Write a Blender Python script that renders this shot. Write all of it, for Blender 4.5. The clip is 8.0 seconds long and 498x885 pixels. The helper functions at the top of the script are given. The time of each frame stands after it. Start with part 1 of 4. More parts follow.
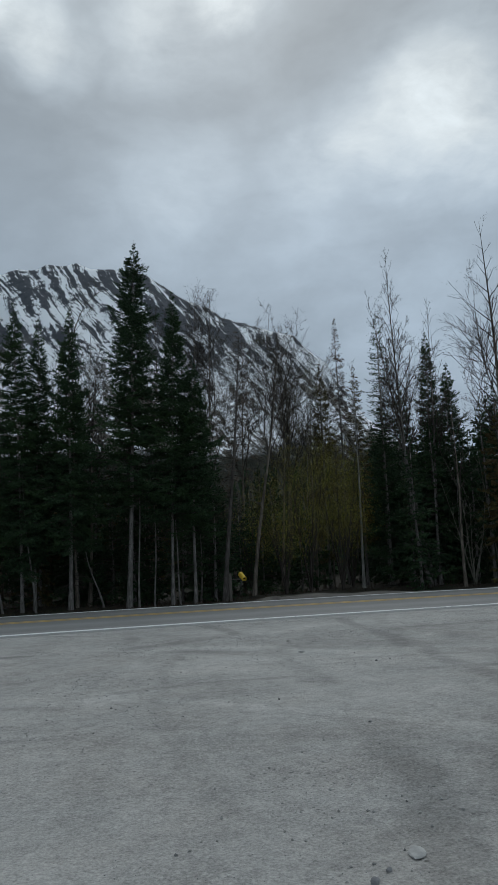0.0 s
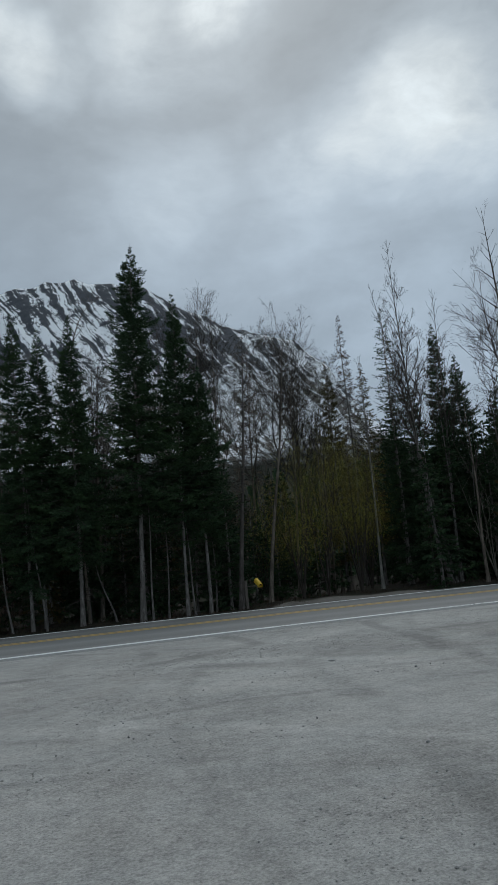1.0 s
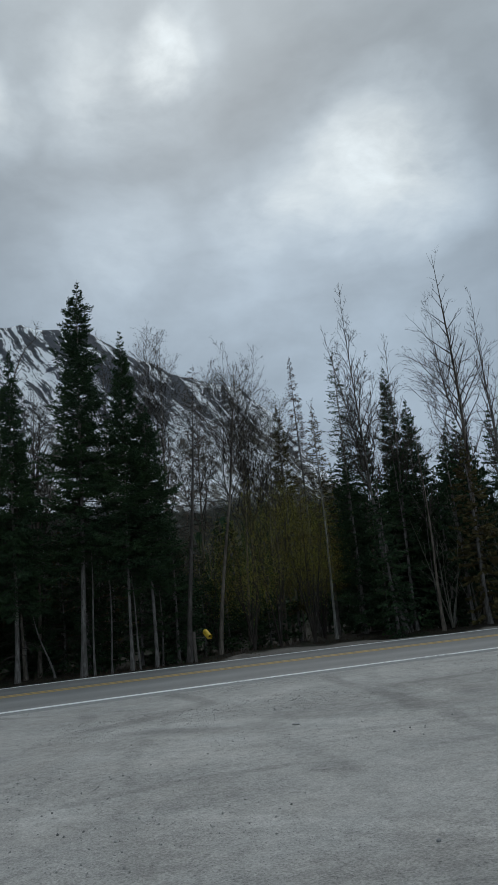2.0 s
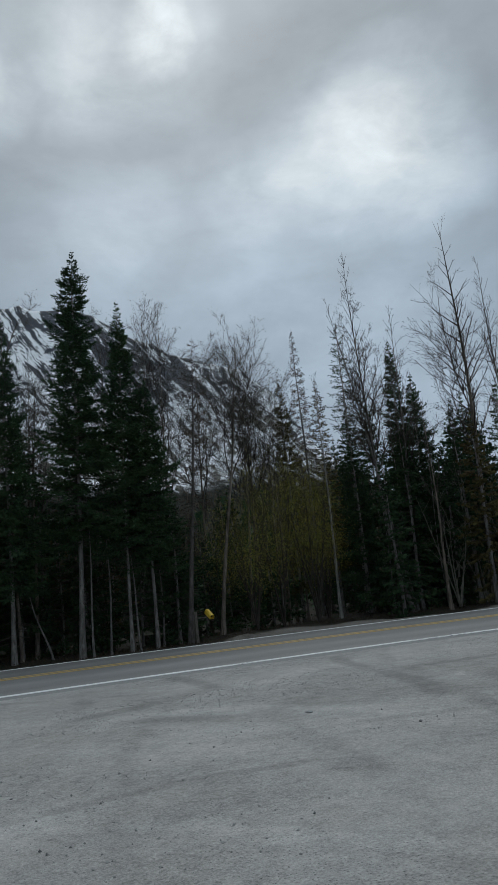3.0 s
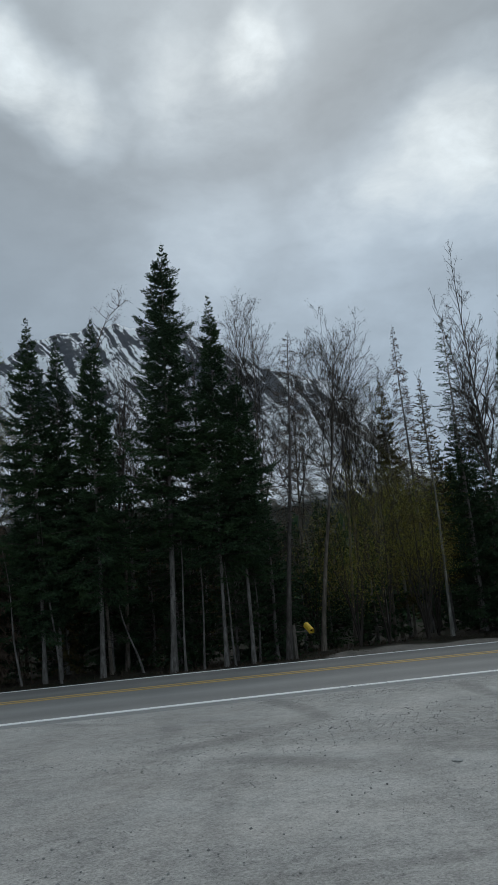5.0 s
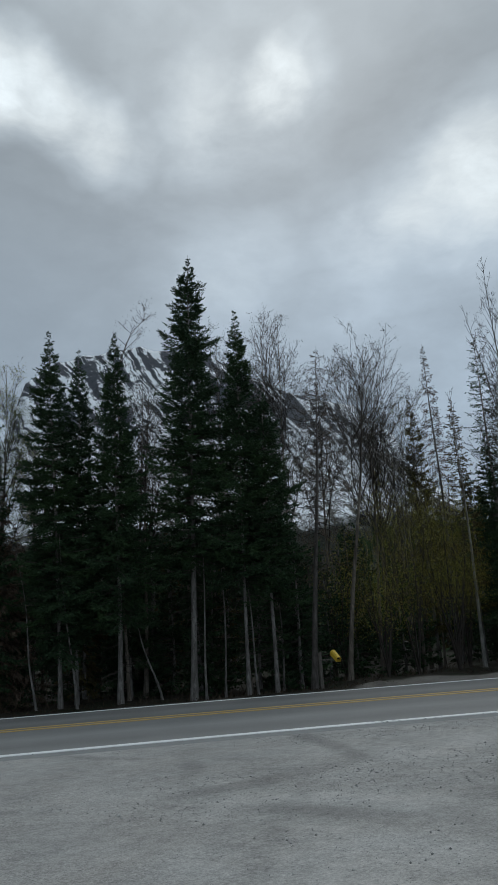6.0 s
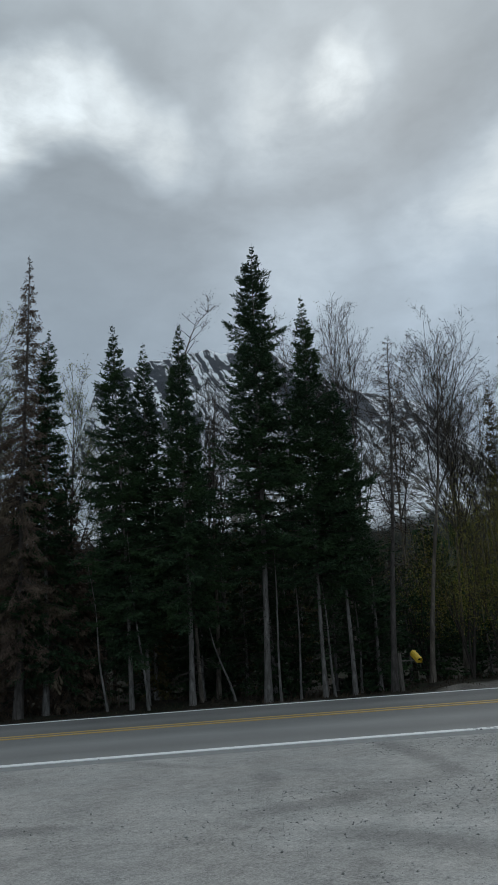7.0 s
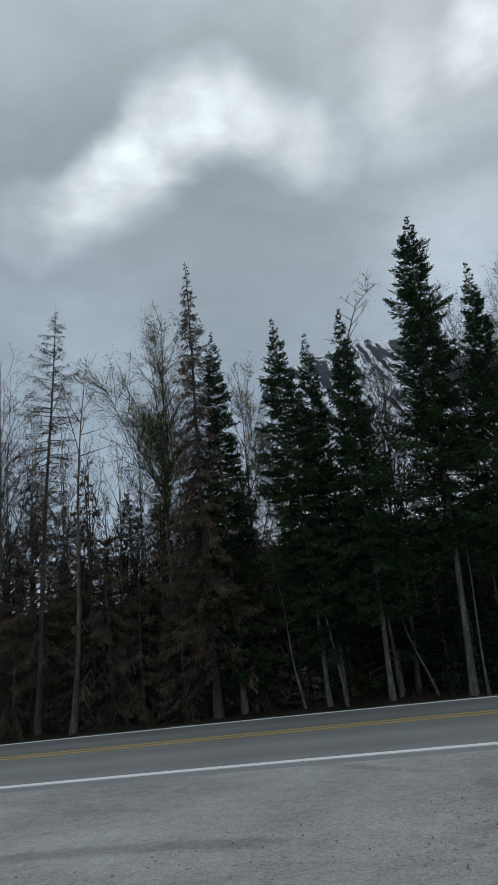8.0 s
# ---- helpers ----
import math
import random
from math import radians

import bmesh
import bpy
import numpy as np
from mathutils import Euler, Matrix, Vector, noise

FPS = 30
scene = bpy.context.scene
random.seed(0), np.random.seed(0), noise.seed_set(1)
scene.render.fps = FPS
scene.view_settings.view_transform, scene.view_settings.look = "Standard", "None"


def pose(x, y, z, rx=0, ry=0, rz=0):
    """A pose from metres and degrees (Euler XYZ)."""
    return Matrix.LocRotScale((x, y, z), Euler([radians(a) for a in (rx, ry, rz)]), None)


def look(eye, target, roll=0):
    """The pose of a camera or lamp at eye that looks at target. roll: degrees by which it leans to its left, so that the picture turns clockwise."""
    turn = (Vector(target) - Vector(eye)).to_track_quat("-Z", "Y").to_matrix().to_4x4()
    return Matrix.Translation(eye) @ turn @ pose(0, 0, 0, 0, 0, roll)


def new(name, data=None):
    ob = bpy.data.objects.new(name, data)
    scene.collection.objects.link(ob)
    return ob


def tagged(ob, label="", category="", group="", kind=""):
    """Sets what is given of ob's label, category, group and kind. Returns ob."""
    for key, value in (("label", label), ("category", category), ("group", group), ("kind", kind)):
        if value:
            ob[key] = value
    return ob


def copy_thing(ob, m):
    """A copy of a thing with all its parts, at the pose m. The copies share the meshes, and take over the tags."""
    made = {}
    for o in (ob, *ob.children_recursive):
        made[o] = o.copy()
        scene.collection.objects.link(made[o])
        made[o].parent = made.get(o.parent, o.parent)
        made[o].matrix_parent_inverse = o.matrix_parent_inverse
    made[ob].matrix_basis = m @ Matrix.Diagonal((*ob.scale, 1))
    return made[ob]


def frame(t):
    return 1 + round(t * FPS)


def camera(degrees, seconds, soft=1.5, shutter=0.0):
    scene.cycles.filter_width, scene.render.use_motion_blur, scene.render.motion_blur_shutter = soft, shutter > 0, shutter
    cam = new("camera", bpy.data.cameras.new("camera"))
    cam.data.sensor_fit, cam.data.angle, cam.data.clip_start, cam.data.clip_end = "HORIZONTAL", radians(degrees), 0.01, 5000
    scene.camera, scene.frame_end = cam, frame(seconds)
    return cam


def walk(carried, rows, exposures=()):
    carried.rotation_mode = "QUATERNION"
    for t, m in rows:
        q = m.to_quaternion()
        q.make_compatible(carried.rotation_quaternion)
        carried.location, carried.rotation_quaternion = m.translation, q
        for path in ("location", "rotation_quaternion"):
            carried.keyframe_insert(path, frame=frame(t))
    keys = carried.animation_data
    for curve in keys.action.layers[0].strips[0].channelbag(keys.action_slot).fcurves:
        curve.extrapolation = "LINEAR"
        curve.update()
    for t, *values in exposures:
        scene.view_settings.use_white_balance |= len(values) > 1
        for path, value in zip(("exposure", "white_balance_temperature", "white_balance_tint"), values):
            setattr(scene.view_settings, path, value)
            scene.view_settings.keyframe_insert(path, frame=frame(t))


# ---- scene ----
# ---------------------------------------------------------------- camera
cam = camera(36.5, 8.0, soft=1.2)
METRES, EYE, TILT, LEAN, TURN = 6.636, 1.2, -1.11, 0.71, -23.8
ROWS = [
    (0.0, 0.0, 0.0, 0.0, 0.39, 10.31, 2.12),
    (0.5, -0.0072, 0.0598, -0.0004, 0.97, 10.07, 2.16),
    (1.0, -0.0188, 0.1169, -0.0004, 1.34, 10.88, 4.89),
    (1.5, -0.0298, 0.2016, 0.0014, -1.24, 12.41, 6.0),
    (2.0, -0.0371, 0.268, 0.0064, -2.68, 14.15, 5.38),
    (3.5, -0.0468, 0.46, 0.0098, -2.41, 12.14, 5.92),
    (4.0, -0.053, 0.5293, 0.0105, -1.66, 12.49, 5.67),
    (4.5, -0.0609, 0.5922, 0.0118, -0.54, 14.26, 4.84),
    (5.0, -0.0701, 0.6584, 0.0118, 4.28, 14.26, 4.4),
    (6.5, -0.1072, 0.8272, 0.0216, 6.34, 16.84, 2.72),
    (7.0, -0.1175, 0.8915, 0.0195, 11.03, 16.47, 3.02),
    (7.5, -0.138, 0.9363, 0.02, 17.6, 16.59, 3.95),
    (8.0, -0.1548, 0.9819, 0.0235, 25.0, 17.02, 4.82),
]
walk(cam, [(t, pose(0, 0, EYE, TILT, LEAN, TURN) @ pose(METRES * x, METRES * y, METRES * z, 90 + pitch, roll, yaw)) for t, x, y, z, yaw, pitch, roll in ROWS])

rnd = random.Random(7)
rng = np.random.default_rng(11)
ROAD_C = (-14.7, -88.1)      # centre of the road's curve
ROAD_R = 110.0               # radius of the centre line


def arc(off, ang):
    """A place on the road, off metres outside the centre line, ang radians from north."""
    return ROAD_C[0] + (ROAD_R + off) * math.sin(ang), ROAD_C[1] + (ROAD_R + off) * math.cos(ang)


def road_off(x, y):
    return math.hypot(x - ROAD_C[0], y - ROAD_C[1]) - ROAD_R


# ---------------------------------------------------------------- node helpers
class Nodes:
    def __init__(self, tree):
        self.t = tree
        tree.nodes.clear()

    def add(self, kind, ins=None, **props):
        n = self.t.nodes.new(kind)
        if "operation" in props:
            n.operation = props["operation"]
        if "use_clamp" in props:
            n.use_clamp = props["use_clamp"]
        if "interpolation_type" in props:
            n.interpolation_type = props["interpolation_type"]
        if "data_type" in props:
            n.data_type, n.blend_type = props["data_type"], props["blend_type"]
        if "feature" in props:
            n.feature = props["feature"]
        if "uv_map" in props:
            n.uv_map = props["uv_map"]
        if "sky_type" in props:
            n.sky_type, n.sun_disc = props["sky_type"], props["sun_disc"]
            n.sun_elevation, n.sun_rotation = props["sun_elevation"], props["sun_rotation"]
        for k, v in (ins or {}).items():
            if isinstance(v, bpy.types.NodeSocket):
                self.t.links.new(v, n.inputs[k])
            else:
                n.inputs[k].default_value = v
        return n

    def math(self, op, a, b=0.0, c=0.0, clamp=False):
        return self.add("ShaderNodeMath", {0: a, 1: b, 2: c}, operation=op, use_clamp=clamp).outputs[0]

    def vec(self, op, a, b=(0, 0, 0)):
        n = self.add("ShaderNodeVectorMath", {0: a, 1: b}, operation=op)
        return n.outputs["Value"] if op in ("DOT_PRODUCT", "DISTANCE", "LENGTH") else n.outputs[0]

    def noise(self, vec, scale, detail=4.0, rough=0.55, dist=0.0, out="Fac"):
        return self.add("ShaderNodeTexNoise", {"Vector": vec, "Scale": scale, "Detail": detail, "Roughness": rough, "Distortion": dist}).outputs[out]

    def map(self, v, a, b, c=0.0, d=1.0, smooth=True):
        return self.add("ShaderNodeMapRange", {0: v, 1: a, 2: b, 3: c, 4: d}, interpolation_type="SMOOTHSTEP" if smooth else "LINEAR").outputs[0]

    def mix(self, f, a, b, mode="MIX"):
        n = self.add("ShaderNodeMix", data_type="RGBA", blend_type=mode)
        for i, v in ((0, f), (6, a), (7, b)):
            if isinstance(v, bpy.types.NodeSocket):
                self.t.links.new(v, n.inputs[i])
            else:
                n.inputs[i].default_value = v if i == 0 else (*v[:3], 1)
        return n.outputs[2]

    def ramp(self, v, stops):
        n = self.add("ShaderNodeValToRGB", {0: v})
        e = n.color_ramp.elements
        while len(e) < len(stops):
            e.new(0.5)
        for el, (p, c) in zip(e, stops):
            el.position, el.color = p, (*(c if isinstance(c, tuple) else (c, c, c)), 1)
        return n.outputs[0]


def material(name):
    m = bpy.data.materials.new(name)
    m.use_nodes = True
    return m, Nodes(m.node_tree)


def finish(N, colour, rough=0.8, bump=None, strength=0.3, dist=0.02, **more):
    ins = {"Base Color": colour if isinstance(colour, bpy.types.NodeSocket) else (*colour, 1), "Roughness": rough}
    if bump is not None:
        ins["Normal"] = N.add("ShaderNodeBump", {"Height": bump, "Strength": strength, "Distance": dist}).outputs[0]
    ins.update(more)
    b = N.add("ShaderNodeBsdfPrincipled", ins)
    N.add("ShaderNodeOutputMaterial", {0: b.outputs[0]})


# ---------------------------------------------------------------- sky and light
SUN_AZ, SUN_EL = 26.0, 42.0


def direction(az, el):
    a, e = radians(az), radians(el)
    return (math.sin(a) * math.cos(e), math.cos(a) * math.cos(e), math.sin(e))


world = bpy.data.worlds.new("overcast_sky")
scene.world = world
world.use_nodes = True
N = Nodes(world.node_tree)
D = N.add("ShaderNodeTexCoord").outputs["Generated"]
warp = N.add("ShaderNodeTexNoise", {"Vector": N.vec("MULTIPLY", D, (1.0, 1.0, 1.6)), "Scale": 3.2, "Detail": 5.0, "Roughness": 0.55}).outputs["Color"]
W = N.vec("ADD", D, N.vec("MULTIPLY", N.vec("SUBTRACT", warp, (0.5, 0.5, 0.5)), (0.13, 0.13, 0.09)))
# brighter breaks in the cloud sheet: azimuth, elevation, half width in degrees, strength
BREAKS = [(24.6, 40.4, 2.4, 0.40), (26.5, 41.0, 3.0, 0.14), (22.5, 40.0, 6.0, 0.16), (18.6, 38.4, 4.6, 0.13), (14.0, 40.5, 5.0, 0.08), (40.6, 32.2, 3.4, 0.17), (41.0, 31.0, 6.5, 0.14), (44.0, 29.2, 4.5, 0.17), (43.5, 34.0, 4.2, 0.12), (37.0, 30.4, 4.0, 0.12), (33.5, 29.8, 3.6, 0.10), (30.5, 29.4, 3.4, 0.10),
          (9.4, 36.8, 3.0, 0.18), (6.2, 37.9, 3.2, 0.24), (3.0, 39.4, 3.2, 0.26), (0.0, 40.2, 3.4, 0.34), (-4.2, 39.6, 3.6, 0.46), (-6.8, 37.6, 3.2, 0.36), (-9.0, 35.8, 3.4, 0.36), (-12.0, 34.3, 3.2, 0.26), (-15.4, 33.0, 3.6, 0.26),
          (19.4, 28.4, 4.5, 0.10), (15.2, 25.0, 5.5, 0.08), (25.5, 27.5, 6.0, 0.07), (36.0, 24.0, 9.0, 0.07)]
up = N.add("ShaderNodeSeparateXYZ", {0: D}).outputs[2]
flat = N.vec("MULTIPLY", W, (1.0, 1.0, 2.0))
big = N.map(N.noise(flat, 3.0, 6.0, 0.55), 0.34, 0.66)
small = N.noise(flat, 8.0, 6.0, 0.6)
wisps = N.math("MULTIPLY_ADD", small, 2.0, 0.0)
WN = N.vec("NORMALIZE", W)
glow = None
for az, el, width, power in BREAKS:
    dot = N.vec("DOT_PRODUCT", WN, direction(az, el))
    g = N.math("MULTIPLY", N.map(dot, math.cos(radians(width * 1.25)), 1.0), power)
    glow = g if glow is None else N.math("ADD", glow, g)
glow = N.math("MULTIPLY", glow, N.math("MULTIPLY", wisps, 0.69))
tone = N.math("ADD", N.math("MULTIPLY", big, 0.10), N.math("MULTIPLY", small, 0.10))
tone = N.math("ADD", tone, N.map(up, 0.58, 0.95, 0.0, 0.33))
tone = N.math("ADD", tone, N.map(up, 0.60, 0.40, 0.0, 0.028))
tone = N.math("ADD", tone, N.math("ADD", glow, 0.278))
lum = N.math("MAXIMUM", tone, 0.12)
tint = N.mix(N.map(up, 0.25, 0.72), (0.79, 0.985, 1.185), (0.87, 1.0, 1.09))
tint = N.mix(N.map(glow, 0.05, 0.40), tint, (0.90, 1.0, 1.05))
cloud = N.mix(1.0, tint, N.add("ShaderNodeCombineColor", {0: lum, 1: lum, 2: lum}).outputs[0], "MULTIPLY")
blue = N.add("ShaderNodeTexSky", sky_type="NISHITA", sun_disc=False, sun_elevation=radians(SUN_EL), sun_rotation=radians(SUN_AZ))
sky = N.mix(0.05, cloud, N.mix(1.0, blue.outputs[0], (0.1, 0.1, 0.1), "MULTIPLY"))
N.add("ShaderNodeOutputWorld", {0: N.add("ShaderNodeBackground", {"Color": sky, "Strength": 1.0}).outputs[0]})

sun = new("sun", bpy.data.lights.new("sun", "SUN"))
sun.data.energy, sun.data.angle, sun.data.color = 0.5, radians(25), (1.0, 0.97, 0.93)
sun.matrix_world = look(Vector(direction(SUN_AZ, SUN_EL)) * 100, (0, 0, 0))

# ---------------------------------------------------------------- materials


TRACKS = [(-62.10, 40.09, 75.00, 0.24, 1.0, 0.22),
          (-35.49, 20.21, 41.45, 0.26, 1.0, 0.25),
          (18.78, 2.52, 17.34, 0.16, 0.4, 0.20),
          (-5.52, 1.09, 9.29, 0.15, 0.7, 0.25),
          (-0.17, 7.70, 5.22, 0.28, 1.0, 0.20),
          (2.82, 18.09, 5.75, 0.30, 0.9, 0.20),
          (41.13, -6.47, 38.00, 0.20, 0.8, 0.25),
          (0.05, -5.10, 14.61, 0.16, 0.7, 0.30),
          (2.07, 0.34, 7.67, 0.14, 0.7, 0.30),
          (-2.83, 15.70, 6.70, 0.20, 0.8, 0.25),
          (11.98, 22.30, 11.35, 0.22, 0.8, 0.25),
          (17.90, 6.70, 10.50, 0.22, 0.9, 0.25),
          (-0.79, 1.58, 4.94, 0.14, 0.6, 0.30)]


def ground_material():
    m, N = material("gravel_and_forest_floor")
    P = N.add("ShaderNodeTexCoord").outputs["Object"]
    flat = N.vec("MULTIPLY", P, (1, 1, 0))
    off = N.math("SUBTRACT", N.vec("DISTANCE", flat, (*ROAD_C, 0)), ROAD_R)
    # gravel: fine grain, broad damp patches, turning tyre tracks
    fine = N.noise(P, 55.0, 4.0, 0.7)
    mid = N.noise(P, 7.0, 4.0, 0.6)
    broad = N.noise(P, 0.35, 4.0, 0.55, 0.6)
    tracks = None
    bent = N.add("ShaderNodeTexNoise", {"Vector": P, "Scale": 0.35, "Detail": 2.0}).outputs["Color"]
    wob = N.vec("ADD", flat, N.vec("MULTIPLY", N.vec("SUBTRACT", bent, (0.5, 0.5, 0.5)), (0.55, 0.55, 0)))
    # wheel tracks of cars that turned in: centre, radius, half width, weight, scale of the breaks
    for k, (cx, cy, radius, w, power, grain) in enumerate(TRACKS):
        off_line = N.math("ABSOLUTE", N.math("SUBTRACT", N.vec("DISTANCE", wob, (cx, cy, 0)), radius))
        breaks = N.map(N.noise(N.vec("ADD", P, (k * 7.0, 3.0 * k, 0)), grain, 2.0), 0.42, 0.56)
        line = N.math("MULTIPLY", N.math("MULTIPLY", N.map(off_line, w, w * 0.25), breaks), power)
        tracks = line if tracks is None else N.math("MAXIMUM", tracks, line)
    lanes = None
    for k, (cx, cy, radius, w, power, grain) in enumerate(TRACKS[:7]):
        off_line = N.math("ABSOLUTE", N.math("SUBTRACT", N.vec("DISTANCE", wob, (cx, cy, 0)), radius + 0.55))
        line = N.math("MULTIPLY", N.map(off_line, w * 1.2, w * 0.3), N.map(N.noise(N.vec("ADD", P, (k * 5.0, 9.0 * k, 2.0)), grain * 1.3, 2.0), 0.48, 0.62))
        lanes = line if lanes is None else N.math("MAXIMUM", lanes, line)
    val = N.math("MULTIPLY_ADD", broad, 0.34, 0.205)
    val = N.math("ADD", val, N.math("MULTIPLY_ADD", fine, 0.60, -0.30))
    val = N.math("ADD", val, N.math("MULTIPLY_ADD", mid, 0.20, -0.10))
    val = N.math("ADD", val, N.math("MULTIPLY_ADD", N.noise(P, 20.0, 4.0, 0.8), 0.38, -0.19))
    val = N.math("ADD", val, N.math("MULTIPLY_ADD", N.noise(P, 1.6, 4.0, 0.65), 0.20, -0.10))
    val = N.math("MULTIPLY", val, N.math("MULTIPLY_ADD", N.math("MULTIPLY", tracks, N.map(N.noise(P, 3.0, 4.0, 0.7), 0.15, 0.5)), -0.27, 1.0))
    val = N.math("MULTIPLY", val, N.math("MULTIPLY_ADD", lanes, 0.14, 1.0))
    pebbles = N.add("ShaderNodeTexVoronoi", {"Vector": P, "Scale": 38.0}, feature="F1")
    speck = N.map(pebbles.outputs["Distance"], 0.22, 0.12)
    coarse = N.map(N.noise(P, 0.55, 3.0, 0.6), 0.47, 0.62)
    val = N.math("MULTIPLY", val, N.math("MULTIPLY_ADD", N.math("MULTIPLY", speck, coarse), -0.5, 1.0))
    lumps = N.add("ShaderNodeTexVoronoi", {"Vector": P, "Scale": 15.0, "Randomness": 1.0}, feature="F1")
    chips = N.math("MULTIPLY", N.map(lumps.outputs["Distance"], 0.26, 0.10), N.map(N.noise(P, 1.7, 4.0, 0.65), 0.50, 0.60))
    tone = N.add("ShaderNodeSeparateColor", {0: lumps.outputs["Color"]}).outputs[0]
    val = N.math("MULTIPLY", val, N.math("MULTIPLY_ADD", chips, N.math("MULTIPLY_ADD", tone, 0.9, -0.62), 1.0))
    grey = N.mix(1.0, N.mix(N.noise(P, 1.3, 3.0), (1.05, 1.0, 0.93), (0.99, 1.0, 0.97)), N.add("ShaderNodeCombineColor", {0: val, 1: val, 2: val}).outputs[0], "MULTIPLY")
    # dirtier, darker gravel beyond the road
    grey = N.mix(N.map(off, 3.0, 4.5), grey, N.mix(1.0, grey, (0.50, 0.47, 0.44), "MULTIPLY"))
    # forest floor: litter and moss, colours lowered to hold the shade under trees
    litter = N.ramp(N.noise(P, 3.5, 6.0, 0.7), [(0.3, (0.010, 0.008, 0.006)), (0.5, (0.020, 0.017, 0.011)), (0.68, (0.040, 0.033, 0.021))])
    shaded_floor = N.mix(N.map(N.noise(P, 0.8, 3.0), 0.5, 0.62), litter, (0.014, 0.019, 0.008))
    edge = N.math("ADD", off, N.math("MULTIPLY_ADD", N.noise(P, 1.4, 4.0, 0.6), 1.2, -0.6))
    # the gravel mouth of a side track on the far side
    mouth = N.map(N.vec("DISTANCE", N.vec("MULTIPLY", flat, (0.55, 1, 0)), (9.6, 24.2, 0)), 4.0, 3.0)
    edge = N.math("SUBTRACT", edge, N.math("MULTIPLY", mouth, 1.3))
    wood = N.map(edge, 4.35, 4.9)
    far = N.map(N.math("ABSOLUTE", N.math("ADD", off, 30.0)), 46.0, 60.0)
    colour = N.mix(N.math("MAXIMUM", wood, far), grey, shaded_floor)
    height = N.math("ADD", N.math("MULTIPLY", fine, 0.5), N.math("ADD", mid, N.math("MULTIPLY", speck, 0.5)))
    finish(N, colour, 0.95, height, 0.8, 0.035, **{"Specular IOR Level": 0.2})
    return m


def asphalt_material():
    m, N = material("worn_asphalt")
    P = N.add("ShaderNodeTexCoord").outputs["Object"]
    flat = N.vec("MULTIPLY", P, (1, 1, 0))
    off = N.math("SUBTRACT", N.vec("DISTANCE", flat, (*ROAD_C, 0)), ROAD_R)
    wav = N.math("MULTIPLY_ADD", N.noise(P, 0.25, 2.0), 0.5, -0.25)
    u = N.map(N.math("ADD", off, wav), -5.0, 5.0, 0.0, 1.0, False)
    tone = N.ramp(u, [(0.0, 0.27), (0.12, 0.235), (0.20, 0.185), (0.30, 0.245), (0.38, 0.185), (0.48, 0.195), (0.56, 0.15), (0.66, 0.195), (0.76, 0.15), (0.88, 0.185)])
    fine = N.noise(P, 70.0, 3.0, 0.7)
    broad = N.noise(P, 0.6, 4.0)
    k = N.math("ADD", N.math("MULTIPLY_ADD", fine, 0.6, 0.45), N.math("MULTIPLY_ADD", broad, 0.5, 0.0))
    colour = N.mix(1.0, tone, N.add("ShaderNodeCombineColor", {0: k, 1: k, 2: N.math("MULTIPLY", k, 0.97)}).outputs[0], "MULTIPLY")
    finish(N, colour, 0.75, fine, 0.3, 0.01)
    return m


def paint_material(name, rgb, wear):
    m, N = material(name)
    P = N.add("ShaderNodeTexCoord").outputs["Object"]
    worn = N.map(N.math("ADD", N.noise(P, 9.0, 5.0, 0.75), N.math("MULTIPLY_ADD", N.noise(P, 0.35, 2.0), 0.5, -0.25)), wear, wear + 0.06)
    colour = N.mix(worn, rgb, (0.13, 0.135, 0.14))
    finish(N, colour, 0.6, N.noise(P, 60.0), 0.2, 0.005)
    return m


def bark_material(name, dark, light, scale=6.0, bands=0.0, lenticels=(0.02, 0.018, 0.016)):
    m, N = material(name)
    P = N.add("ShaderNodeTexCoord").outputs["Object"]
    tall = N.vec("MULTIPLY", P, (1, 1, 0.22))
    ridges = N.noise(tall, scale * 3, 6.0, 0.7, 0.4)
    patch = N.noise(P, 1.1, 4.0)
    f = N.map(N.math("ADD", ridges, N.math("MULTIPLY_ADD", patch, 0.6, -0.3)), 0.3, 0.75)
    colour = N.mix(f, dark, light)
    if bands:
        marks = N.map(N.noise(N.vec("MULTIPLY", P, (1.2, 1.2, 7.0)), 2.6, 4.0, 0.7), 0.60, 0.68)
        colour = N.mix(N.math("MULTIPLY", marks, bands), colour, lenticels)
    finish(N, colour, 0.9, ridges, 0.7, 0.03)
    return m


def leaf_material(name, a, b, c):
    m, N = material(name)
    P = N.add("ShaderNodeTexCoord").outputs["Object"]
    g = N.add("ShaderNodeNewGeometry").outputs["Random Per Island"]
    colour = N.mix(g, a, b)
    colour = N.mix(N.map(N.noise(P, 0.9, 3.0), 0.45, 0.65), colour, c)
    finish(N, colour, 0.8, None, **{"Specular IOR Level": 0.08})
    return m


def plain_material(name, a, b, scale, rough=0.6, metal=0.0):
    m, N = material(name)
    P = N.add("ShaderNodeTexCoord").outputs["Object"]
    n = N.noise(P, scale, 5.0, 0.65)
    finish(N, N.mix(N.map(n, 0.35, 0.7), a, b), rough, n, 0.2, 0.01, Metallic=metal)
    return m


